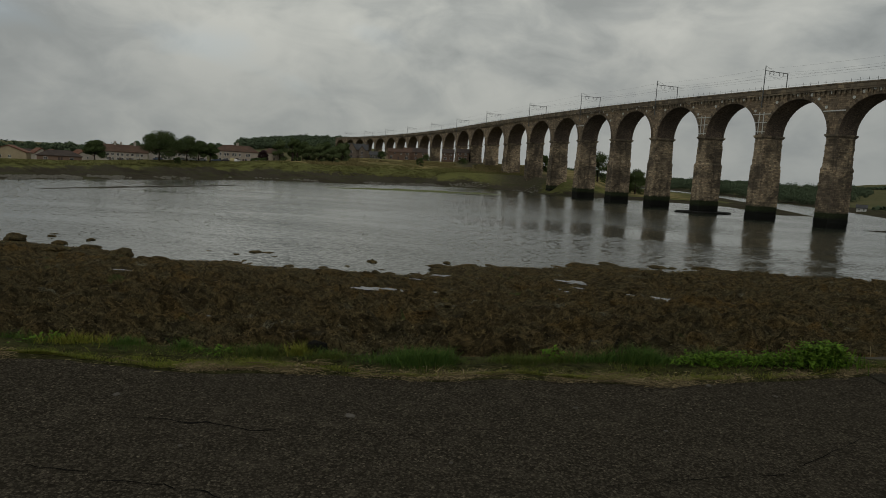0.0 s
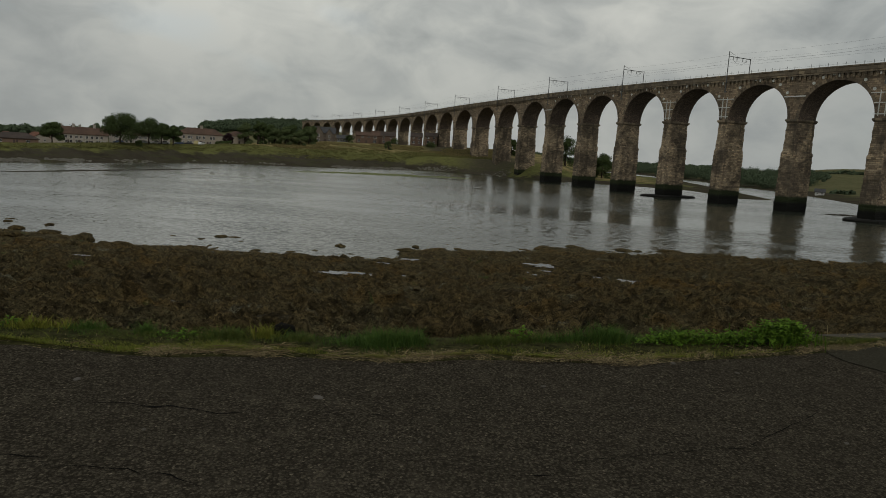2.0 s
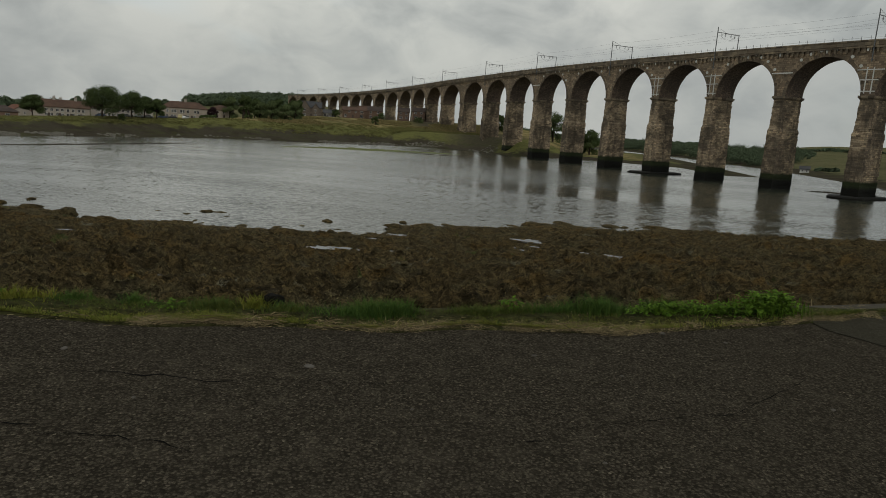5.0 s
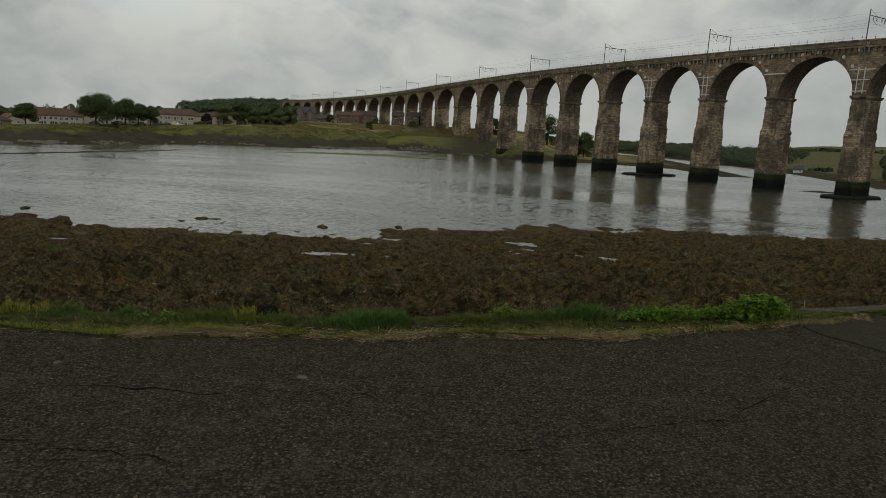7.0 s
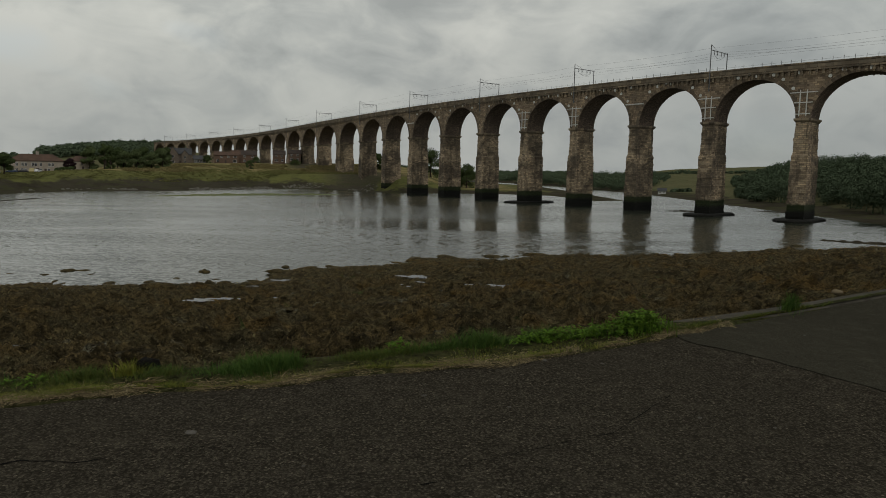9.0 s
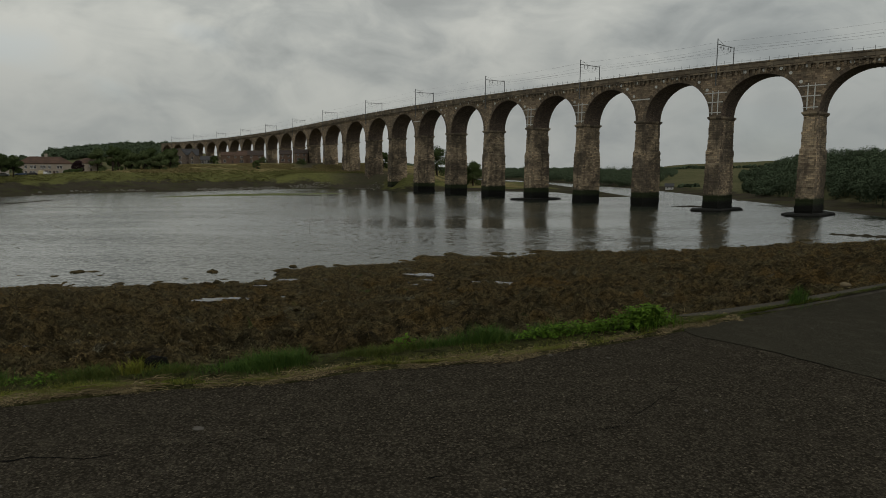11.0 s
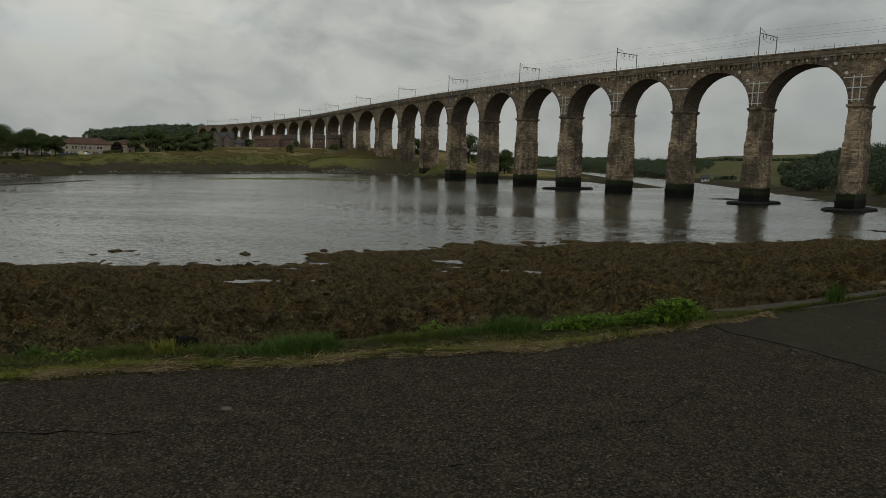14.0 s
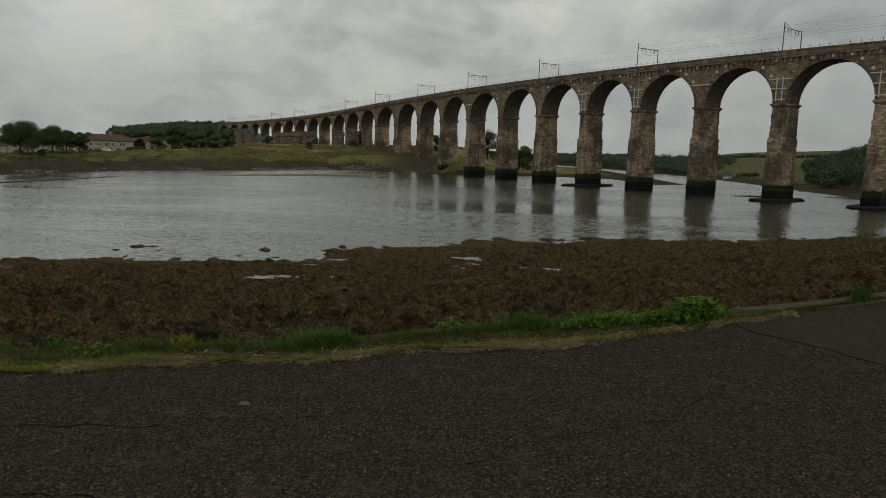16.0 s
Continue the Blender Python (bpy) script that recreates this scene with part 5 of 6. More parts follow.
def build_wrack():
    """Loose fronds over the foreshore: short bent ribbons, thickest on the hummocks."""
    rng = np.random.default_rng(4)
    n = 235000
    y = 6.0 + 62 * rng.random(n) ** 2.4
    x = (rng.random(n) * 2 - 1) * (y * 0.95 + 2) + y * 0.03
    ok = (y > edge_y(np.clip(x, -60, 60)) + 0.15) & (river_distance(x, y) > 0) & (pool_hollow(x, y) > 0.12 * rng.random(n))
    x, y = x[ok], y[ok]
    n = len(x)
    z, d, nr = land_height(x, y)
    lump, big = hummocks(x, y)
    z = z + (lump + big) * smoothstep(0.0, 1.2, y - edge_y(np.clip(x, -60, 60))) * (0.25 + 0.75 * smoothstep(0, 9, d)) * (0.30 + 0.70 * pool_hollow(x, y))
    th = rng.uniform(0, 2 * np.pi, n)
    L = rng.uniform(0.02, 0.065, n) * (0.6 + y / 18)
    W = L * rng.uniform(0.16, 0.38, n)
    rise = rng.uniform(0.05, 0.5, n) * L
    c, s_ = np.cos(th), np.sin(th)
    V = np.empty((n, 6, 3))
    for k, (al, up) in enumerate(((-0.5, -0.02), (0.05, 1.0), (0.55, 0.15))):
        cx, cy, cz = x + c * L * al, y + s_ * L * al, z + 0.015 + rise * up
        V[:, 2 * k] = np.stack([cx - s_ * W / 2, cy + c * W / 2, cz], 1)
        V[:, 2 * k + 1] = np.stack([cx + s_ * W / 2, cy - c * W / 2, cz], 1)
    b = np.arange(n)[:, None] * 6
    f = np.concatenate([b + np.array([0, 1, 3, 2]), b + np.array([2, 3, 5, 4])]).tolist()
    k = Mat("wrack_frond", 0.75, spec=0.04)
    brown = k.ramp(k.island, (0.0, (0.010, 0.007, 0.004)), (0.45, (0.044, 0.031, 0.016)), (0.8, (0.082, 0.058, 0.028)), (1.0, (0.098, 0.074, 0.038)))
    olive = k.ramp(k.island, (0.0, (0.014, 0.012, 0.007)), (0.6, (0.060, 0.050, 0.029)), (1.0, (0.100, 0.090, 0.050)))
    rust = k.ramp(k.island, (0.0, (0.020, 0.012, 0.005)), (0.5, (0.090, 0.052, 0.017)), (1.0, (0.150, 0.090, 0.032)))
    col = k.mix(k.ramp(k.noise(0.5, 5, 0.62, 0.5), (0.45, 0.0), (0.60, 0.8)), brown, olive)
    col = k.mix(k.ramp(k.noise(0.21, 4, 0.6), (0.55, 0.0), (0.67, 0.6)), col, rust)
    # the ground's crevice mask again: shade painted into the fronds' colour
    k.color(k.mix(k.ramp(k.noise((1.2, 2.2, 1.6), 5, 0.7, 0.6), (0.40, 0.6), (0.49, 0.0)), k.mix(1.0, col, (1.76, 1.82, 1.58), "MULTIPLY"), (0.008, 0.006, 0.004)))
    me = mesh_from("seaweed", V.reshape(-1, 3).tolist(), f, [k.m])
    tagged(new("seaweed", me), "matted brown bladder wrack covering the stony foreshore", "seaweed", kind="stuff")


build_wrack()


# ---- trees ----
def foliage(name, a, b, c):
    k = Mat(name, 0.9, spec=0.02)
    k.color(k.mix(k.math("MULTIPLY", k.rand, 0.5), k.ramp(k.island, (0.0, a), (0.55, b), (1.0, c)), k.ramp(k.island, (0.0, c), (1.0, a))))
    return k.m


M_TREE = foliage("broad_leaves", (0.0400, 0.0587, 0.0225), (0.0600, 0.0838, 0.0312), (0.0925, 0.1187, 0.0450))
M_WILLOW = foliage("pale_willow_leaves", (0.062, 0.085, 0.036), (0.092, 0.120, 0.050), (0.130, 0.155, 0.070))
# next two paled blue-grey: distance haze painted into the leaf colour
M_WOOD_HAZE = foliage("hazed_wood_leaves", (0.070, 0.096, 0.058), (0.088, 0.116, 0.070), (0.106, 0.134, 0.080))
M_BANK_HAZE = foliage("hazed_bank_leaves", (0.066, 0.090, 0.054), (0.078, 0.104, 0.062), (0.092, 0.118, 0.070))
M_TUSSOCK = foliage("dry_tussock", (0.105, 0.096, 0.040), (0.180, 0.152, 0.066), (0.28, 0.225, 0.11))
M_SEDGE = foliage("green_sedge", (0.105, 0.108, 0.040), (0.150, 0.150, 0.055), (0.205, 0.192, 0.076))
M_PURPLE = foliage("purple_leaves", (0.020, 0.012, 0.014), (0.030, 0.018, 0.020), (0.042, 0.026, 0.026))
M_BARK = plain("bark", (0.055, 0.044, 0.034), 0.95, 0.0, 0.4, 5.0, 0.05)


def leaf_quads(C, D, size, g, jitter):
    """Leaf sprays at centres C facing roughly outwards along D: their corners and faces."""
    n = len(C)
    N = D + np.stack([g.uniform(-jitter, jitter, n), g.uniform(-jitter, jitter, n), g.uniform(-0.3, 0.9, n)], 1)
    N /= np.linalg.norm(N, axis=1)[:, None]
    U = np.cross(N, g.normal(size=(n, 3)))
    U /= np.linalg.norm(U, axis=1)[:, None] + 1e-9
    W = np.cross(N, U)
    sz = (size * g.uniform(0.5, 1.3, n))[:, None]
    V = np.stack([C + (U * du + W * dw + N * dn) * sz for du, dw, dn in ((-0.6, -0.1, -0.1), (-0.1, -0.5, 0.1), (0.6, 0.0, -0.12), (0.15, 0.55, 0.08))], 1)
    return V.reshape(-1, 3), np.arange(4 * n).reshape(n, 4)


def crown_mesh(name, rng, lobes, leaves, size, mat):
    """Leaf sprays scattered through uneven lobes (x, y, z, radius)."""
    g = np.random.default_rng(rng.randrange(1 << 30))
    L = np.array(lobes, dtype=float)
    pick = g.choice(len(L), leaves, p=L[:, 3] ** 2 / (L[:, 3] ** 2).sum())
    D = g.normal(size=(leaves, 3))
    D /= np.linalg.norm(D, axis=1)[:, None]
    r = L[pick, 3] * (0.45 + 0.62 * g.random(leaves) ** 0.6)
    C = L[pick, :3] + D * r[:, None] * np.array([1, 1, 0.82])
    V, F = leaf_quads(C, D, size, g, 0.8)
    return mesh_from(name, V.tolist(), F.tolist(), [mat])


def trunk_soup(rng, h, r, lobes):
    s = Soup()
    pts = [Vector((0, 0, -0.4)), Vector((rng.uniform(-0.1, 0.1), rng.uniform(-0.1, 0.1), h * 0.18)), Vector((rng.uniform(-0.25, 0.25), rng.uniform(-0.25, 0.25), h * 0.38))]
    for k, (a, b) in enumerate(zip(pts, pts[1:])):
        s.bar(a, b, r * (1 - 0.22 * k), 8, 0, r * (1 - 0.22 * (k + 1)))
    for lx, ly, lz, lr in lobes[:9]:
        t = Vector((lx, ly, lz))
        m = pts[-1].lerp(t, 0.5) + Vector((0, 0, -lr * 0.15))
        s.bar(pts[-1], m, r * 0.5, 6, 0, r * 0.32)
        s.bar(m, t, r * 0.32, 5, 0, r * 0.12)
    return s


def round_lobes(rng, h, w, n, low=0.34):
    L = [(0, 0, h * 0.72, w * 0.30)]
    for k in range(n):
        a = 2 * math.pi * k / n * 2.4 + rng.uniform(-0.4, 0.4)
        z = h * (low + (0.93 - low) * ((k + 0.5) / n) ** 0.8)
        t = (z / h - low) / (1 - low)
        rad = w * 0.5 * math.sqrt(max(0.05, 1 - (1.75 * t - 0.62) ** 2)) * rng.uniform(0.55, 0.85)
        L.append((math.cos(a) * rad, math.sin(a) * rad, z - h * 0.05, w * rng.uniform(0.13, 0.22)))
    return L


def tree(x, y, h, w, seed, label, mat=None, leaves=1500, size=0.55, low=0.34, lobes=14, z=None, trunk=0.035, name="tree", group="riverside trees"):
    rng = random.Random(seed)
    t = thing(name, label, "tree", group, at=(x, y, ground_z(x, y) if z is None else z))
    L = round_lobes(rng, h, w, lobes, low)
    part("trunk", trunk_soup(rng, h, h * trunk, L), M_BARK, t)
    part("crown", crown_mesh("crown", rng, L, leaves, size, mat or M_TREE), [], t)
    return t


def polar(az, dist):
    return dist * math.sin(radians(az)), dist * math.cos(radians(az))


DARK = "dark green broadleaf tree in full leaf on the far bank"
for k, (az_, D, h, w, lab) in enumerate([
    (-31.5, 240, 9.7, 12.4, "large spreading dark green tree standing before the terrace"),
    (-29.5, 248, 8.8, 9.0, "rounded dark green tree standing beside parked cars"),
    (-28.6, 252, 7.6, 6.2, "rounded dark green tree standing beside parked cars"),
    (-27.75, 254, 7.2, 5.8, "rounded dark green tree standing beside parked cars"),
    (-36.0, 238, 6.9, 6.6, "dark green tree standing beside the brown bungalow"),
]):
    x, y = polar(az_, D)
    tree(x, y, h, w, 100 + k, lab, leaves=15000 if w > 10 else 8000, size=0.27, low=0.32, lobes=18)
# clump between the cream block and the stone house
for k, (az_, D, h, w, lo, pale) in enumerate([(-22.3, 300, 9.6, 6.6, 0.08, 1), (-21.3, 298, 10.8, 4.2, 0.06, 0), (-20.9, 302, 10.2, 3.6, 0.06, 0), (-20.0, 304, 7.4, 6.2, 0.06, 1), (-19.1, 300, 8.2, 6.6, 0.06, 1), (-18.0, 302, 7.0, 6.4, 0.06, 1), (-17.2, 312, 8.2, 6.4, 0.06, 1), (-20.4, 316, 9.4, 6.5, 0.1, 0), (-18.6, 318, 9.6, 7.0, 0.1, 0), (-17.4, 345, 9.0, 6.0, 0.1, 0), (-16.9, 352, 9.0, 5.6, 0.1, 0), (-23.0, 318, 5.4, 5.0, 0.1, 0)]):
    x, y = polar(az_, D)
    tree(x, y, h, w, 200 + k, "pale green willow beside the houses of the far bank" if pale else DARK, M_WILLOW if pale else M_TREE, leaves=6500, size=0.30, low=lo, lobes=22)
x, y = polar(-23.6, 280)
tree(x, y, 4.4, 4.2, 260, "purple-leaved small tree beside the cream house", M_PURPLE, 900, 0.45, 0.2, name="small_tree")
# skyline trees behind the left houses
for k, (az_, D, h, w) in enumerate([(-42.3, 300, 7.0, 8), (-41.2, 310, 6.4, 7), (-40.2, 305, 7.2, 9), (-38.4, 300, 7.2, 6.5), (-37.7, 290, 7.6, 8), (-36.9, 296, 6.6, 7), (-35.8, 285, 7.6, 9), (-34.9, 300, 7.0, 9), (-39.3, 320, 6.4, 8), (-30.9, 300, 8.0, 5), (-27.2, 330, 8.6, 6), (-43.4, 300, 6.5, 9), (-33.2, 320, 8.6, 5), (-26.2, 340, 7.6, 7)]):
    x, y = polar(az_, D)
    tree(x, y, h, w, 300 + k, DARK, M_WOOD_HAZE, 1100, 0.75, 0.2)
# trees seen under the arches
for k, (x, y, h, w) in enumerate([(25.5, 332, 15.0, 11.5), (40.5, 309, 11.5, 11.0), (36.0, 314, 10.5, 9), (-1, 330, 8, 6)]):
    tree(x, y, h, w, 400 + k, "dark green tree standing behind the viaduct's piers", leaves=7000, size=0.36, low=0.12, lobes=20)
x, y = polar(-10.6, 316)
tree(x, y, 4.7, 3.9, 410, "small rounded thorn bush alone on the grassy bank", M_TREE, 800, 0.4, 0.06, 10, name="bush")
x, y = polar(-30.15, 240)
tree(x, y, 2.4, 2.4, 411, "dark clipped shrub on the river bank", M_TREE, 350, 0.35, 0.05, 8, name="bush")
x, y = polar(-13.9, 372)
tree(x, y, 4.6, 5.0, 412, "garden tree between the stone house and brick houses", M_TREE, 700, 0.5, 0.1, 9, name="small_tree")
x, y = polar(-10.1, 366)
tree(x, y, 3.4, 5.0, 413, "garden shrubs before the brick houses", M_TREE, 500, 0.45, 0.05, 9, name="bush")
x, y = polar(-7.0, 350)
tree(x, y, 2.4, 6.0, 414, "garden shrubs before the brick houses", M_TREE, 500, 0.45, 0.05, 9, name="bush")


def woodland(name, spots, label, seed, size, per, mat):
    """A far wood: canopies of leaf sprays with their own tops and gaps."""
    g = np.random.default_rng(seed)
    S = np.array(spots, dtype=float)
    n = len(S)
    z0 = ground_zs(spots)
    lob = np.stack([g.uniform(-0.28, 0.28, (n, 5)) * S[:, 3:4], g.uniform(-0.28, 0.28, (n, 5)) * S[:, 3:4], S[:, 2:3] * g.uniform(0.35, 0.8, (n, 5)), S[:, 3:4] * g.uniform(0.22, 0.36, (n, 5))], -1)
    which = g.integers(0, 5, (n, per))
    B = np.take_along_axis(lob, which[..., None].repeat(4, -1), 1)
    D = g.normal(size=(n, per, 3)) + np.array([0, 0, 0.25])
    D /= np.linalg.norm(D, axis=-1)[..., None]
    C = B[..., :3] + D * (B[..., 3] * g.uniform(0.6, 1.1, (n, per)))[..., None] * np.minimum(1.0, np.array([1, 1, 0]) + (S[:, 2] / S[:, 3] * 1.6)[:, None, None] * np.array([0, 0, 1]))
    C += np.stack([S[:, 0], S[:, 1], z0], -1)[:, None, :]
    V, F = leaf_quads(C.reshape(-1, 3), D.reshape(-1, 3), size, g, 0.3)
    V, F = V.tolist(), F.tolist()
    # trunks, mostly hidden
    for (x, y, h, w), z in zip(spots, z0):
        b = len(V)
        V.extend([(x - 0.2, y, z - 0.5), (x + 0.2, y, z - 0.5), (x, y, z + h * 0.6)])
        F.append((b, b + 1, b + 2))
    return tagged(new(name, mesh_from(name, V, F, [mat])), label, "woodland", kind="stuff")


rng = random.Random(77)
spots = []
while len(spots) < 420:
    az_, D = rng.uniform(-25.5, -15.6), rng.uniform(760, 960)
    x, y = polar(az_, D)
    spots.append((x, y, rng.uniform(6, 10), rng.uniform(9, 14)))
woodland("hill_wood", spots, "dark mixed wood covering the low hill beyond the houses", 1, 1.5, 210, M_WOOD_HAZE)
spots = []
while len(spots) < 640:
    x, y = rng.uniform(112, 250), rng.uniform(140, 330)
    d = float(river_distance(np.array([x]), np.array([y]))[0])
    az_ = math.degrees(math.atan2(x, y))
    if d < 12 or d > 90 or rng.random() > 0.5 + d / 120 or az_ < 28.5 + rng.random() ** 2 * 2:
        continue
    k = 0.42 + 0.55 * float(smoothstep(28.5, 33.5, az_))
    spots.append((x, y, rng.uniform(4.0, 9.0) * k, rng.uniform(5, 10) * k))
woodland("bank_wood", spots, "dense dark green wood on the slope above the river bend", 2, 0.46, 480, M_BANK_HAZE)
spots = []
while len(spots) < 520:
    y = rng.uniform(325, 640)
    e = rng.uniform(3, 95)
    x = float(np.interp(y, [325, 415, 520, 640], [118, 116, 100, 40])) + e
    az_ = math.degrees(math.atan2(x, y))
    if not 9 < az_ < 24.2 or (az_ > 20.5 and e < 14 * (az_ - 20.5)):
        continue
    k = 1 - 0.5 * float(smoothstep(21, 24.5, az_))
    k *= 0.75 + 0.9 * float(fbm(np.array([x]), np.array([y]), 0.025, 3, 2.0)[0])
    spots.append((x, y, rng.uniform(2.6, 5.6) * k, rng.uniform(4.0, 8.5) * k))
woodland("bend_wood", spots, "dark green wood on the slope round the river's bend", 3, 0.5, 420, M_WOOD_HAZE)
spots = []
while len(spots) < 420:
    az_, D = rng.uniform(2.0, 16), rng.uniform(760, 1250)
    x, y = polar(az_, D)
    if float(fbm(np.array([x]), np.array([y]), 0.006, 3, 4.0)[0]) < 0.44:
        continue
    spots.append((x, y, rng.uniform(2.5, 5), rng.uniform(7, 11)))
woodland("ridge_wood", spots, "distant woods along the low ridge upstream", 5, 2.0, 120, M_WOOD_HAZE)
spots = []
for k in range(60):
    t = k / 59
    x, y = 205 + 190 * t, 520 - 60 * t + 6 * math.sin(9 * t)
    spots.append((x, y, rng.uniform(1.2, 2.6), rng.uniform(4, 7)))
for k in range(6):
    x, y = polar(24.4 + 0.25 * k, 320 + 3 * math.sin(k))
    spots.append((x, y, rng.uniform(0.8, 1.6), rng.uniform(2, 4)))
woodland("field_hedge", spots, "dark hedges dividing the pasture across the river", 4, 1.6, 50, M_WOOD_HAZE)
# tree line beyond the houses
spots = []
while len(spots) < 150:
    az_, D = rng.uniform(-47, -24.5), rng.uniform(330, 520)
    spots.append((*polar(az_, D), rng.uniform(4.5, 7.5), rng.uniform(5, 9)))
woodland("town_trees", spots, "dark garden trees behind the riverside houses", 6, 1.3, 70, M_WOOD_HAZE)

# rough grass over the far meadow and sedge along its lower edge
g = np.random.default_rng(17)
a_, D_ = np.radians(g.uniform(-44, -1, 60000)), g.uniform(180, 350, 60000)
X_, Yp = D_ * np.sin(a_), D_ * np.cos(a_)
d_ = river_distance(X_, Yp)
pt = fbm(X_, Yp, 0.05, 4, 12.0)
for nm, lab, sel, hs, mat, sd in (
    ("meadow_grass", "rough dry tussocks over the far meadow", (d_ > 24) & (d_ < 75) & (a_ > radians(-20)) & (pt > 0.46), 0.42, M_TUSSOCK, 31),
    ("bank_sedge", "dark green sedge along the foot of the far bank", (d_ > 15) & (d_ < 34) & ((pt < 0.52) | (d_ < 24)), 0.26, M_SEDGE, 32)):
    Q = np.stack([X_[sel], Yp[sel]], 1)[:2600]
    woodland(nm, [(x, y, hs * u, 1.1 + 1.6 * v) for (x, y), u, v in zip(Q.tolist(), g.uniform(0.3, 1.3, len(Q)).tolist(), g.random(len(Q)).tolist())], lab, sd, 0.34, 26, mat)

# ---- houses ----
M_RENDER = plain("cream_render", (0.36, 0.315, 0.26), 0.9, 0.0, 0.2, 0.7)
M_PALE = plain("pale_render", (0.40, 0.365, 0.32), 0.9, 0.0, 0.2, 0.7)
M_YELLOW = plain("buff_render", (0.36, 0.30, 0.20), 0.9, 0.0, 0.2, 0.7)
M_BROWN = plain("brown_brick", (0.21, 0.145, 0.11), 0.9, 0.0, 0.25, 1.5)
M_RED = plain("red_brick", (0.165, 0.112, 0.084), 0.9, 0.0, 0.3, 1.5)
M_GREYSTONE = plain("house_stone", (0.17, 0.14, 0.115), 0.9, 0.0, 0.4, 1.2)
M_GLASS = plain("window_glass", (0.012, 0.013, 0.014), 0.3, 0.0, 0.2)
M_FRAME = plain("white_window_frame", (0.6, 0.6, 0.58), 0.5, 0.0, 0.1)
M_DOOR = plain("dark_door", (0.05, 0.03, 0.025), 0.5, 0.0, 0.2)


def roof_mat(name, col):
    k = Mat(name, 0.85, spec=0.25)
    rows = k.noise((0.6, 0.6, 6.0), 3, 0.6)
    n = k.noise(0.5, 4, 0.6)
    c = k.mix(k.ramp(n, (0.35, 0.0), (0.65, 1.0)), col, (col[0] * 0.6, col[1] * 0.62, col[2] * 0.65))
    k.color(k.mix(k.math("MULTIPLY", rows, 0.5), c, (col[0] * 0.4, col[1] * 0.4, col[2] * 0.4)))
    k.bump(rows, 0.6, 0.06)
    return k.m


M_ROOF = roof_mat("brown_roof_tiles", (0.125, 0.075, 0.052))
M_ROOF_DARK = roof_mat("dark_roof_tiles", (0.080, 0.060, 0.050))
M_ROOF_RED = roof_mat("red_roof_tiles", (0.20, 0.085, 0.05))
M_SLATE = roof_mat("slate_roof", (0.085, 0.085, 0.088))


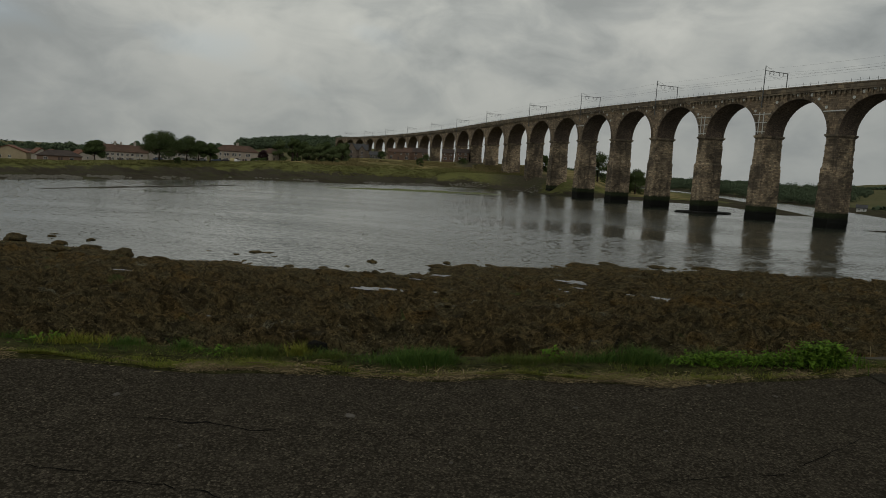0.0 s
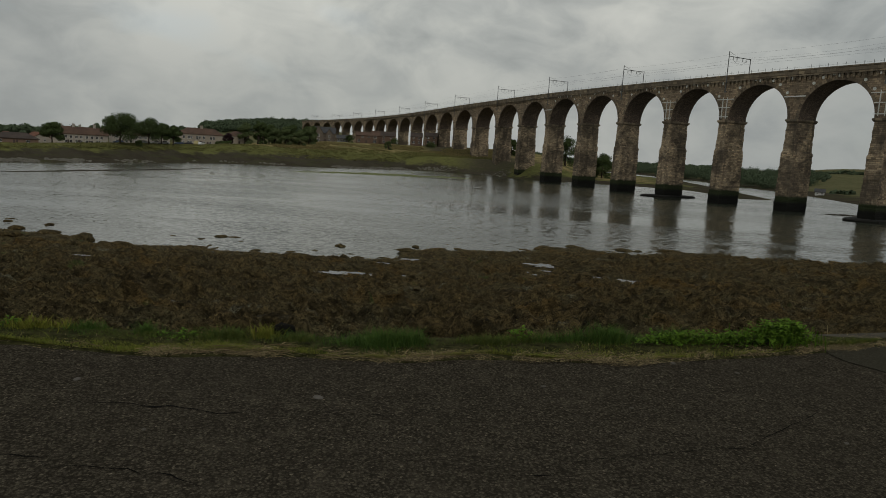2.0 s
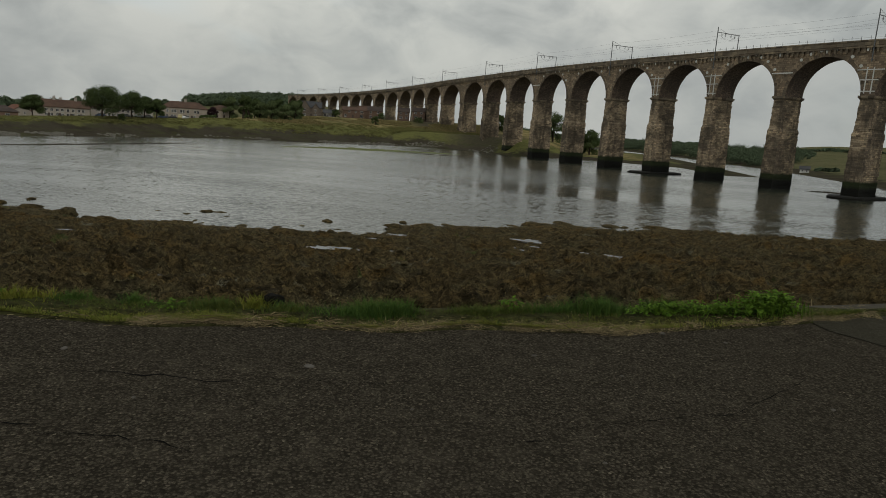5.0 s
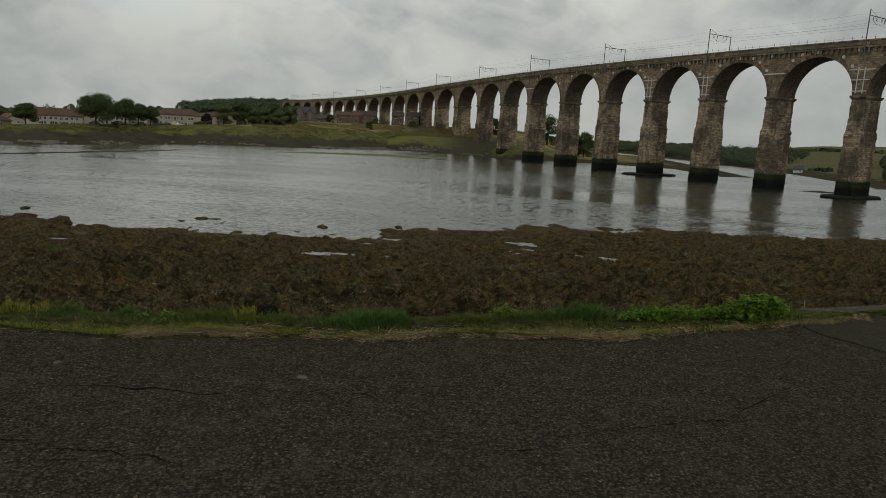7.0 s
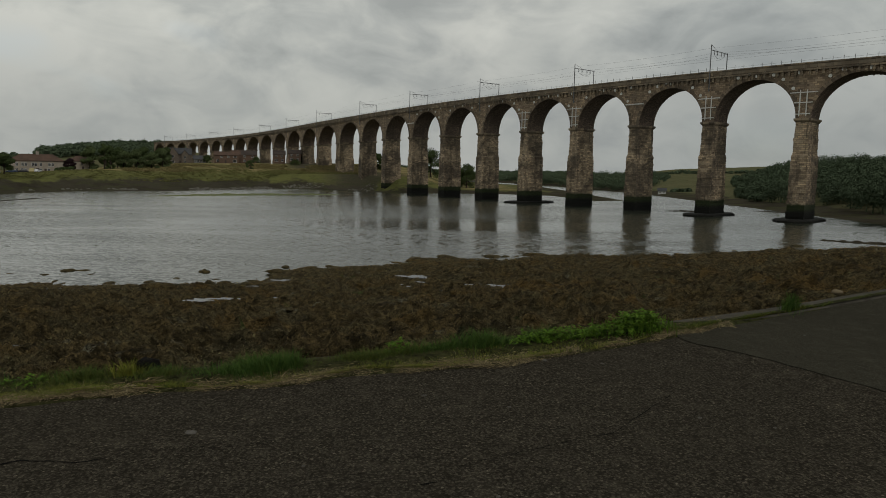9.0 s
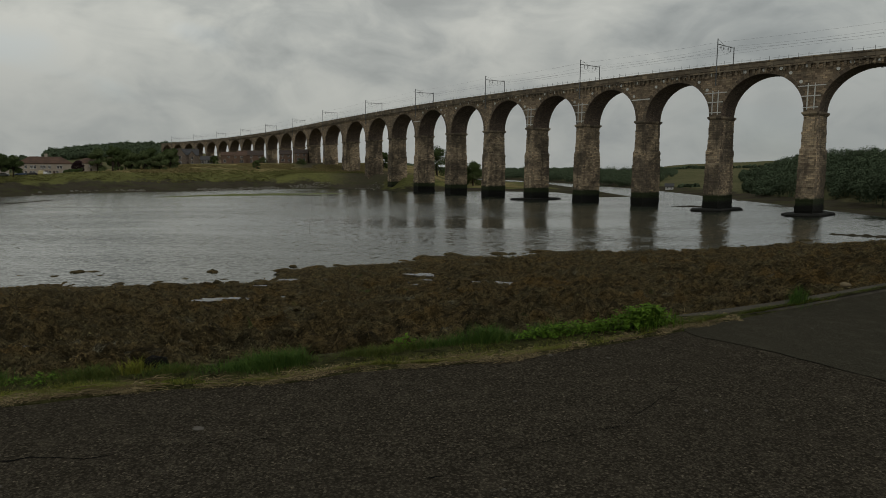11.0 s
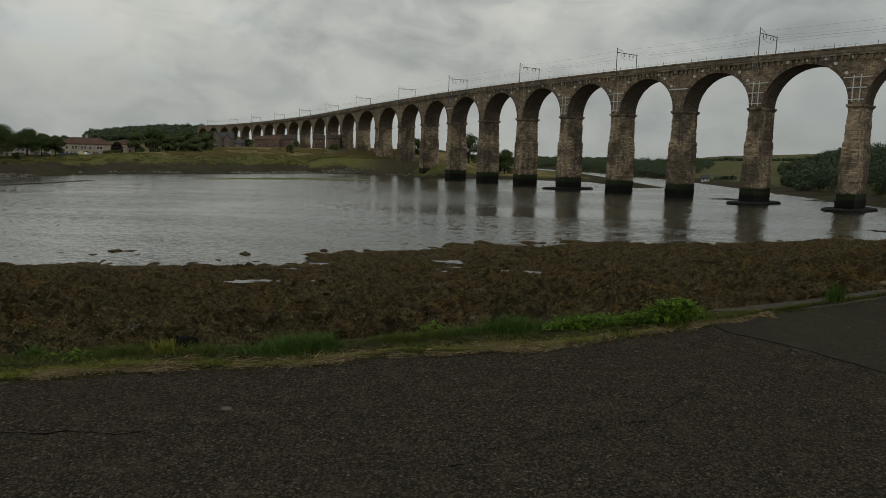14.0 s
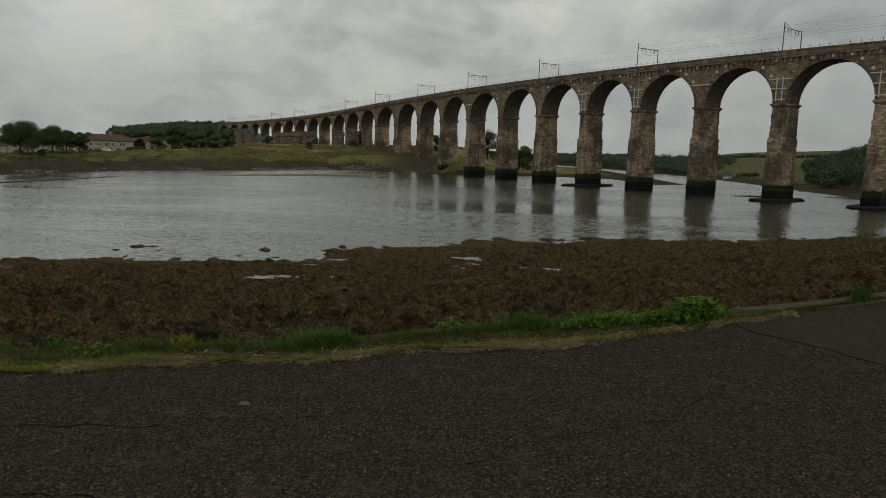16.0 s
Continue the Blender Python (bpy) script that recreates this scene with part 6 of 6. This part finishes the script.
def house(az_, D, width, depth, eave, ridge, wall, roof, label, windows=(), doors=(), style="gable", yaw=0.0, chimneys=(), zoff=0.0, gables=()):
    """A house facing the river: local x along its front, y away from the viewer."""
    x, y = polar(az_, D)
    zs = [ground_z(x + dx, y + dy) for dx in (-4, 4) for dy in (-3, 3)]
    h = thing("house", label, "house", "riverside houses", at=(x, y, min(zs) + 0.2 + zoff))
    h.rotation_euler = (0, 0, radians(-az_ + yaw))
    hw, hd = width / 2, depth / 2
    s = Soup()
    s.box((0, 0, eave / 2 - 0.8), (width, depth, eave + 1.6))
    if style == "front":
        s.poly([(-hw, -hd, eave), (hw, -hd, eave), (0, -hd, ridge - 0.1)])
        s.poly([(hw, hd, eave), (-hw, hd, eave), (0, hd, ridge - 0.1)])
    if style == "gable":
        s.poly([(-hw, hd, eave), (-hw, -hd, eave), (-hw, 0, ridge - 0.1)])
        s.poly([(hw, -hd, eave), (hw, hd, eave), (hw, 0, ridge - 0.1)])
    part("wall", s, wall, h)
    s = Soup()
    o = 0.35
    t = 0.16

    def slab(pts):
        s.poly([(a, b, c + t) for a, b, c in pts])
        s.poly([(a, b, c) for a, b, c in pts][::-1])
        for k in range(len(pts)):
            a, b = pts[k], pts[(k + 1) % len(pts)]
            s.poly([a, b, (b[0], b[1], b[2] + t), (a[0], a[1], a[2] + t)])

    if style == "gable":
        slab([(-hw - o, -hd - o, eave - 0.15), (hw + o, -hd - o, eave - 0.15), (hw + o, 0, ridge), (-hw - o, 0, ridge)])
        slab([(hw + o, hd + o, eave - 0.15), (-hw - o, hd + o, eave - 0.15), (-hw - o, 0, ridge), (hw + o, 0, ridge)])
    elif style == "front":
        slab([(-hw - o, -hd - o, eave - 0.15), (0, -hd - o, ridge), (0, hd + o, ridge), (-hw - o, hd + o, eave - 0.15)])
        slab([(0, -hd - o, ridge), (hw + o, -hd - o, eave - 0.15), (hw + o, hd + o, eave - 0.15), (0, hd + o, ridge)])
    else:
        r = hw - hd * 0.85
        slab([(-hw - o, -hd - o, eave - 0.1), (hw + o, -hd - o, eave - 0.1), (r, 0, ridge), (-r, 0, ridge)])
        slab([(hw + o, hd + o, eave - 0.1), (-hw - o, hd + o, eave - 0.1), (-r, 0, ridge), (r, 0, ridge)])
        slab([(-hw - o, hd + o, eave - 0.1), (-hw - o, -hd - o, eave - 0.1), (-r, 0, ridge)])
        slab([(hw + o, -hd - o, eave - 0.1), (hw + o, hd + o, eave - 0.1), (r, 0, ridge)])
    rf = part("roof", s, roof, h)
    for cx, cw, ch in chimneys:
        s = Soup()
        s.box((cx, 0, ridge + ch / 2 - 0.4), (cw, 0.8, ch + 0.8))
        s.box((cx, 0, ridge + ch + 0.05), (cw + 0.16, 0.95, 0.14))
        for k in range(2):
            s.bar((cx - cw / 4 + k * cw / 2, 0, ridge + ch + 0.1), (cx - cw / 4 + k * cw / 2, 0, ridge + ch + 0.45), 0.12, 6)
        part("chimney", s, wall, rf)
    for gx, gw, gz in gables:
        s = Soup()
        s.box((gx, -hd - 0.5, eave / 2 - 0.5), (gw, 1.2, eave + 1.0))
        s.poly([(gx - gw / 2, -hd - 1.1, eave), (gx + gw / 2, -hd - 1.1, eave), (gx, -hd - 1.1, gz)])
        bay = part("gable_bay", s, wall, h)
        s = Soup()
        for sg in (-1, 1):
            P = [(gx + sg * (gw / 2 + 0.3), -hd - 1.4, eave - 0.2), (gx, -hd - 1.4, gz + 0.15), (gx, 0, gz + 0.15), (gx + sg * (gw / 2 + 0.3), 0, eave - 0.2)]
            s.poly(P)
            s.poly([(a, b, c - 0.15) for a, b, c in P][::-1])
            s.poly([P[0], P[1], (P[1][0], P[1][1], P[1][2] - 0.15), (P[0][0], P[0][1], P[0][2] - 0.15)])
        part("roof", s, roof, bay)
    for wx, wz, ww, wh in windows:
        fy = -hd
        for gx, gw, gz in gables:
            if abs(wx - gx) < gw / 2:
                fy = -hd - 1.1
        s = Soup()
        for dx, dz, sx, sz in ((0, wh / 2, ww + 0.08, 0.06), (0, -wh / 2, ww + 0.16, 0.08), (-ww / 2, 0, 0.06, wh), (ww / 2, 0, 0.06, wh), (0, 0, 0.035, wh)):
            s.box((wx + dx, fy - 0.03, wz + dz), (sx, 0.12, sz))
        win = part("window", s, M_FRAME, h)
        s = Soup()
        s.box((wx, fy - 0.01, wz), (ww, 0.04, wh))
        part("pane", s, M_GLASS, win)
    for dx, dw, dh in doors:
        s = Soup()
        s.box((dx, -hd - 0.03, dh / 2), (dw, 0.10, dh))
        part("door", s, M_DOOR, h)
    return h


house(-41.35, 232, 9.0, 9, 2.4, 4.2, M_YELLOW, M_ROOF_RED, "buff rendered gable-fronted house on the far bank", [(0.4, 1.1, 0.7, 0.7), (-2, 1.1, 0.8, 0.8)], style="front", yaw=-8)
house(-38.3, 233, 11.6, 7, 1.7, 3.2, M_BROWN, M_ROOF_DARK, "low brown brick bungalow with a dark hipped roof", [(-3.6, 0.9, 0.9, 0.7), (3.2, 0.9, 1.0, 0.7)], [(-0.2, 0.5, 1.3), (0.5, 0.5, 1.3)], "hip")
house(-39.6, 252, 4.0, 6, 2.4, 4.0, M_PALE, M_ROOF_RED, "white gabled house with a red tiled roof", [(0, 1.8, 0.6, 0.7)], style="front", yaw=14)
house(-38.8, 256, 4.0, 6, 2.3, 3.7, M_PALE, M_ROOF_RED, "white gabled house with a red tiled roof", [(0, 1.8, 0.6, 0.7)], style="front", yaw=14)
house(-36.9, 262, 5.6, 7, 2.1, 4.0, M_PALE, M_ROOF_RED, "white gabled house with a red tiled roof", [(0.8, 1.5, 0.6, 0.7)], style="front", yaw=20)
house(-40.5, 280, 9, 7, 2.6, 4.0, M_PALE, M_ROOF_DARK, "pale house half hidden behind the bungalow")
row = [(x, z, 0.75, 0.85) for z in (0.85, 2.3) for x in (-5.2, -3.7, -2.1, -0.7, 0.9, 2.4, 4.0, 5.3)]
house(-33.95, 258, 14.4, 7, 3.3, 5.5, M_PALE, M_ROOF, "pale two-storey terrace with a brown tiled roof", row, [(-4.5, 0.6, 1.3), (-1.4, 0.6, 1.3), (1.7, 0.6, 1.3), (4.7, 0.6, 1.3)], chimneys=[(-3, 0.8, 0.9), (3.2, 0.8, 0.9)])
house(-30.6, 266, 15.4, 7, 3.2, 5.0, M_PALE, M_ROOF, "pale two-storey terrace half hidden behind trees", row, [(-4.5, 0.6, 1.3), (1.7, 0.6, 1.3)], chimneys=[(0, 0.8, 0.9)])
row = [(x, 2.95, 0.74, 1.15) for x in (-6.2, -4.4, -3.4, -1.3, -0.4, 1.2, 3.9, 4.9)] + [(x, 1.0, 0.74, 1.05) for x in (-6.3, -4.6, -3.6, 1.2, 3.6, 5.6)]
house(-25.7, 288, 16.9, 8, 4.3, 6.6, M_RENDER, M_ROOF, "cream rendered two-storey block with a brown hipped roof", row, [(-1.9, 0.8, 1.6), (0.2, 0.9, 1.7), (2.6, 0.7, 1.5)], "hip", chimneys=[(0.3, 1.0, 0.9)])
house(-22.9, 305, 8.6, 7, 3.6, 5.5, M_RENDER, M_ROOF, "cream rendered house with a brown tiled roof", [(-2.6, 2.6, 0.7, 0.9), (0, 2.6, 0.7, 0.9), (2.4, 2.6, 0.7, 0.9), (-2.6, 1, 0.7, 0.9), (2.4, 1, 0.7, 0.9)], [(0.2, 0.7, 1.5)], "hip", yaw=10)
house(-29.2, 285, 12, 8, 3.3, 5.4, M_PALE, M_ROOF_DARK, "pale terrace standing in the second row of houses", [(x, 2.4, 0.7, 0.9) for x in (-4, -2, 0, 2, 4)], chimneys=[(-2, 0.8, 0.9)])
house(-34.6, 285, 16, 8, 3.4, 6.2, M_PALE, M_SLATE, "slate-roofed terrace behind the front row of houses", chimneys=[(-4, 0.8, 0.8), (2, 0.8, 0.8)])
house(-15.95, 378, 11.5, 8, 5.2, 8.4, M_GREYSTONE, M_SLATE, "grey stone gabled house below the viaduct", [(-3.2, 3.9, 1.1, 1.5), (2.6, 3.6, 0.9, 1.3), (-3.2, 1.3, 1.2, 1.4), (2.6, 1.2, 0.9, 1.3)], [(0.3, 0.9, 1.9)], gables=[(-3.2, 5.2, 9.0), (2.6, 3.4, 7.4)], chimneys=[(4.8, 1.2, 1.2)])
house(-14.45, 376, 6.2, 6, 2.3, 4.0, M_GREYSTONE, M_SLATE, "low stone wing with large pale windows", [(-2.1, 1.2, 1.0, 1.6), (-0.7, 1.2, 1.0, 1.6), (0.7, 1.2, 1.0, 1.6), (2.1, 1.2, 1.0, 1.6)])
bw = [(-4.6, 1.4, 1.2, 1.5), (-2.6, 3.5, 1.1, 0.9), (1.0, 3.5, 1.1, 0.9), (4.4, 3.5, 1.6, 0.9), (4.2, 1.3, 1.8, 1.6)]
house(-12.4, 388, 12.6, 7, 4.4, 6.2, M_RED, M_ROOF, "red brick house with a tiled roof below the arches", bw, [(-0.5, 0.8, 1.8)])
house(-10.65, 392, 8.2, 7, 4.6, 7.0, M_RED, M_ROOF_DARK, "red brick house with a tiled roof below the arches", [(-2.4, 3.7, 1.2, 1.0), (1.8, 3.7, 1.2, 1.0), (-2.4, 1.3, 1.2, 1.2), (2.0, 1.3, 1.0, 1.2)])
house(-8.25, 384, 6.4, 7, 4.4, 6.6, M_RED, M_ROOF_DARK, "red brick house with a tiled roof below the arches", [(-1.6, 3.5, 1.0, 0.9), (1.3, 3.5, 1.2, 0.9), (-1.6, 1.2, 1.7, 1.2), (1.6, 1.2, 1.1, 1.2)], zoff=0.4)
house(-7.0, 376, 6.6, 7, 4.4, 6.4, M_RED, M_ROOF_DARK, "red brick house with a tiled roof below the arches", [(-1.7, 3.5, 1.2, 0.9), (1.5, 3.5, 1.2, 0.9), (-1.5, 1.2, 1.6, 1.2), (1.5, 1.2, 1.1, 1.2)], zoff=0.8)
house(-11.4, 402, 9, 7, 4.5, 7.2, M_RED, M_ROOF, "red brick house standing behind its neighbours")
house(23.6, 312, 3.4, 2.8, 1.5, 2.6, M_FRAME, M_SLATE, "small white cottage by the pasture upstream", [(-0.8, 0.8, 0.5, 0.6), (0.8, 0.8, 0.5, 0.6)])

# ---- parked cars ----


def paint(name, col):
    k = Mat(name, 0.3, 0.0, 0.5)
    k.color(col)
    k.b.inputs["Coat Weight"].default_value = 0.5
    return k.m


M_TYRE = plain("tyre_rubber", (0.02, 0.02, 0.02), 0.9)


def car(az_, D, mat, label, turn, van=False):
    x, y = polar(az_, D)
    c = thing("car", label, "car", "parked cars", at=(x, y, ground_z(x, y)))
    c.rotation_euler = (0, 0, radians(-az_ + turn))
    prof = [(-1.65, 0.28), (-1.7, 0.62), (-1.45, 0.78), (-0.95, 0.84), (-0.45, 1.22), (0.75, 1.25), (1.35, 0.86), (1.66, 0.8), (1.7, 0.3)]
    if van:
        prof = [(-1.75, 0.3), (-1.8, 0.7), (-1.55, 0.9), (-1.2, 1.65), (1.75, 1.7), (1.8, 0.3)]
    s = Soup()
    hw = 0.72
    L = [(px, -hw * (0.86 if pz > 1.0 else 1), pz) for px, pz in prof]
    R_ = [(px, hw * (0.86 if pz > 1.0 else 1), pz) for px, pz in prof]
    n = len(prof)
    for k in range(n):
        j = (k + 1) % n
        s.poly([L[k], R_[k], R_[j], L[j]])
    s.poly(L)
    s.poly(R_[::-1])
    part("body", s, mat, c)
    s = Soup()
    za, zb = (0.95, 1.2) if not van else (1.0, 1.5)
    for sg in (-1, 1):
        P = [(-0.72, sg * 0.715, za), (1.0, sg * 0.715, za), (0.68, sg * 0.655, zb), (-0.42, sg * 0.655, zb)] if not van else [(-1.4, sg * 0.70, za), (-0.5, sg * 0.70, za), (-0.5, sg * 0.65, zb), (-1.15, sg * 0.65, zb)]
        P = [(a, b * 1.02, q) for a, b, q in P]
        s.poly(P if sg < 0 else P[::-1])
    part("side_window", s, M_GLASS, c)
    for wx in (-1.05, 1.05):
        for sg in (-1, 1):
            s = Soup()
            s.bar((wx, sg * 0.58, 0.28), (wx, sg * 0.74, 0.28), 0.28, 12)
            wh = part("wheel", s, M_TYRE, c)
            s = Soup()
            s.bar((wx, sg * 0.70, 0.28), (wx, sg * 0.755, 0.28), 0.15, 10)
            part("rim", s, M_STEEL, wh)
    return c


W_, S_, K_, B_, Y_ = paint("white_paint", (0.6, 0.6, 0.6)), paint("silver_paint", (0.35, 0.36, 0.37)), paint("black_paint", (0.015, 0.015, 0.018)), paint("blue_paint", (0.03, 0.05, 0.09)), paint("yellow_paint", (0.38, 0.32, 0.14))
for az_, D, m, lab, tr, v in [(-29.0, 255, W_, "white hatchback parked on the far bank", 10, False), (-28.35, 256, S_, "silver car parked on the far bank", -8, False), (-27.3, 264, B_, "dark blue car parked before the cream block", 5, False), (-26.6, 268, K_, "black car parked before the cream block", 0, False), (-26.0, 274, Y_, "yellow and white van parked before the cream block", 80, True), (-25.7, 274, W_, "white car parked before the cream block", 60, False), (-29.95, 254, S_, "silver car parked under the trees", 20, False), (-31.6, 259, B_, "dark blue car parked under the large tree", 0, False), (-33.0, 259, W_, "white car parked before the terrace", 0, False)]:
    car(az_, D, m, lab, tr, v)

# hedge before the cream block
spots = [(*polar(-24.5 + 0.16 * k, 277), 1.4, 1.6) for k in range(8)]
woodland("garden_hedge", spots, "dark clipped hedge before the cream block", 9, 0.4, 90, M_TREE)

# ---- mudbanks and shore stones ----


def mudbank(a, b, width, h, label, mat, seed):
    A, B = Vector((*a, 0)), Vector((*b, 0))
    u = (B - A).normalized()
    w = Vector((-u.y, u.x, 0))
    L = (B - A).length
    n, m = 60, 9
    V, F = [], []
    for i in range(n):
        t = i / (n - 1)
        k = math.sin(math.pi * min(1, max(0, t))) ** 0.5
        bend = 0.05 * L * math.sin(3.0 * t + seed)
        for j in range(m):
            q = (j / (m - 1) * 2 - 1)
            p = A + u * L * t + w * (q * width * k * (0.7 + 0.6 * noise.noise(Vector((t * 6, seed, 0)))) + bend)
            z = WATER_Z + h * k * (1 - q * q) * (0.8 + 0.8 * noise.noise(Vector((t * 14, q * 2, seed)))) - 0.06
            V.append((p.x, p.y, z))
    for i in range(n - 1):
        for j in range(m - 1):
            F.append((i * m + j, i * m + j + 1, (i + 1) * m + j + 1, (i + 1) * m + j))
    return tagged(new("mudbank", mesh_from("mudbank", V, F, [mat], True)), label, "mudbank", "low mudbanks", "structure")


k = Mat("green_weed_mud", 0.85, spec=0.1)
k.color(k.mix(k.noise(0.5, 5, 0.65), (0.085, 0.100, 0.038), (0.170, 0.185, 0.075)))
k.bump(k.noise(1.6, 4, 0.65), 0.6, 0.15)
mudbank((-66, 196), (-14, 236), 3.0, 0.55, "low mudbank green with weed lying in the river", k.m, 1.0)
mudbank((-93, 112), (-89, 188), 1.7, 0.28, "low dark mudbank lying in the river", M_MUD, 2.0)
mudbank((71, 161), (82, 161), 0.8, 0.35, "low dark mudbank lying in the river", M_MUD, 3.0)
mudbank((64, 92), (72, 84), 0.8, 0.35, "low dark mudbank lying in the river", M_MUD, 4.0)
mudbank((98, 168), (110, 150), 1.6, 0.3, "low dark mudbank lying in the river", M_MUD, 5.0)
mudbank((116, 225), (104, 190), 2.0, 0.3, "low dark mudbank lying in the river", M_MUD, 6.0)

s = Soup()
rng = random.Random(8)
g = np.random.default_rng(8)
a_ = np.radians(np.concatenate([g.uniform(-42, -34, 40000), g.uniform(-20, -3, 40000), g.uniform(-42, 0, 40000)]))
D_ = g.uniform(150, 320, 120000)
X_, Y_p = D_ * np.sin(a_), D_ * np.cos(a_)
ok = (np.abs(river_distance(X_, Y_p) - 3.6) < 3.3) & (fbm(X_, Y_p, 0.08, 3, 5.0) > 0.5)
S_pts = g.permutation(np.stack([X_[ok], Y_p[ok]], 1))[:1100].tolist()
for (x, y), z in zip(S_pts, ground_zs(S_pts)):
    r = rng.uniform(0.14, 0.50)
    s.box((x, y, float(z) + r * 0.25), (r * 2.2, r * 1.6, r * 0.9), 0, rng.uniform(0, 3), 0.6)
tagged(new("shore_stones", s.mesh("shore_stones", [plain("pale_shore_stone", (0.19, 0.18, 0.152), 0.9, 0.0, 0.5, 1.0)])), "pale stones strewn along the far waterline", "stones", kind="stuff")
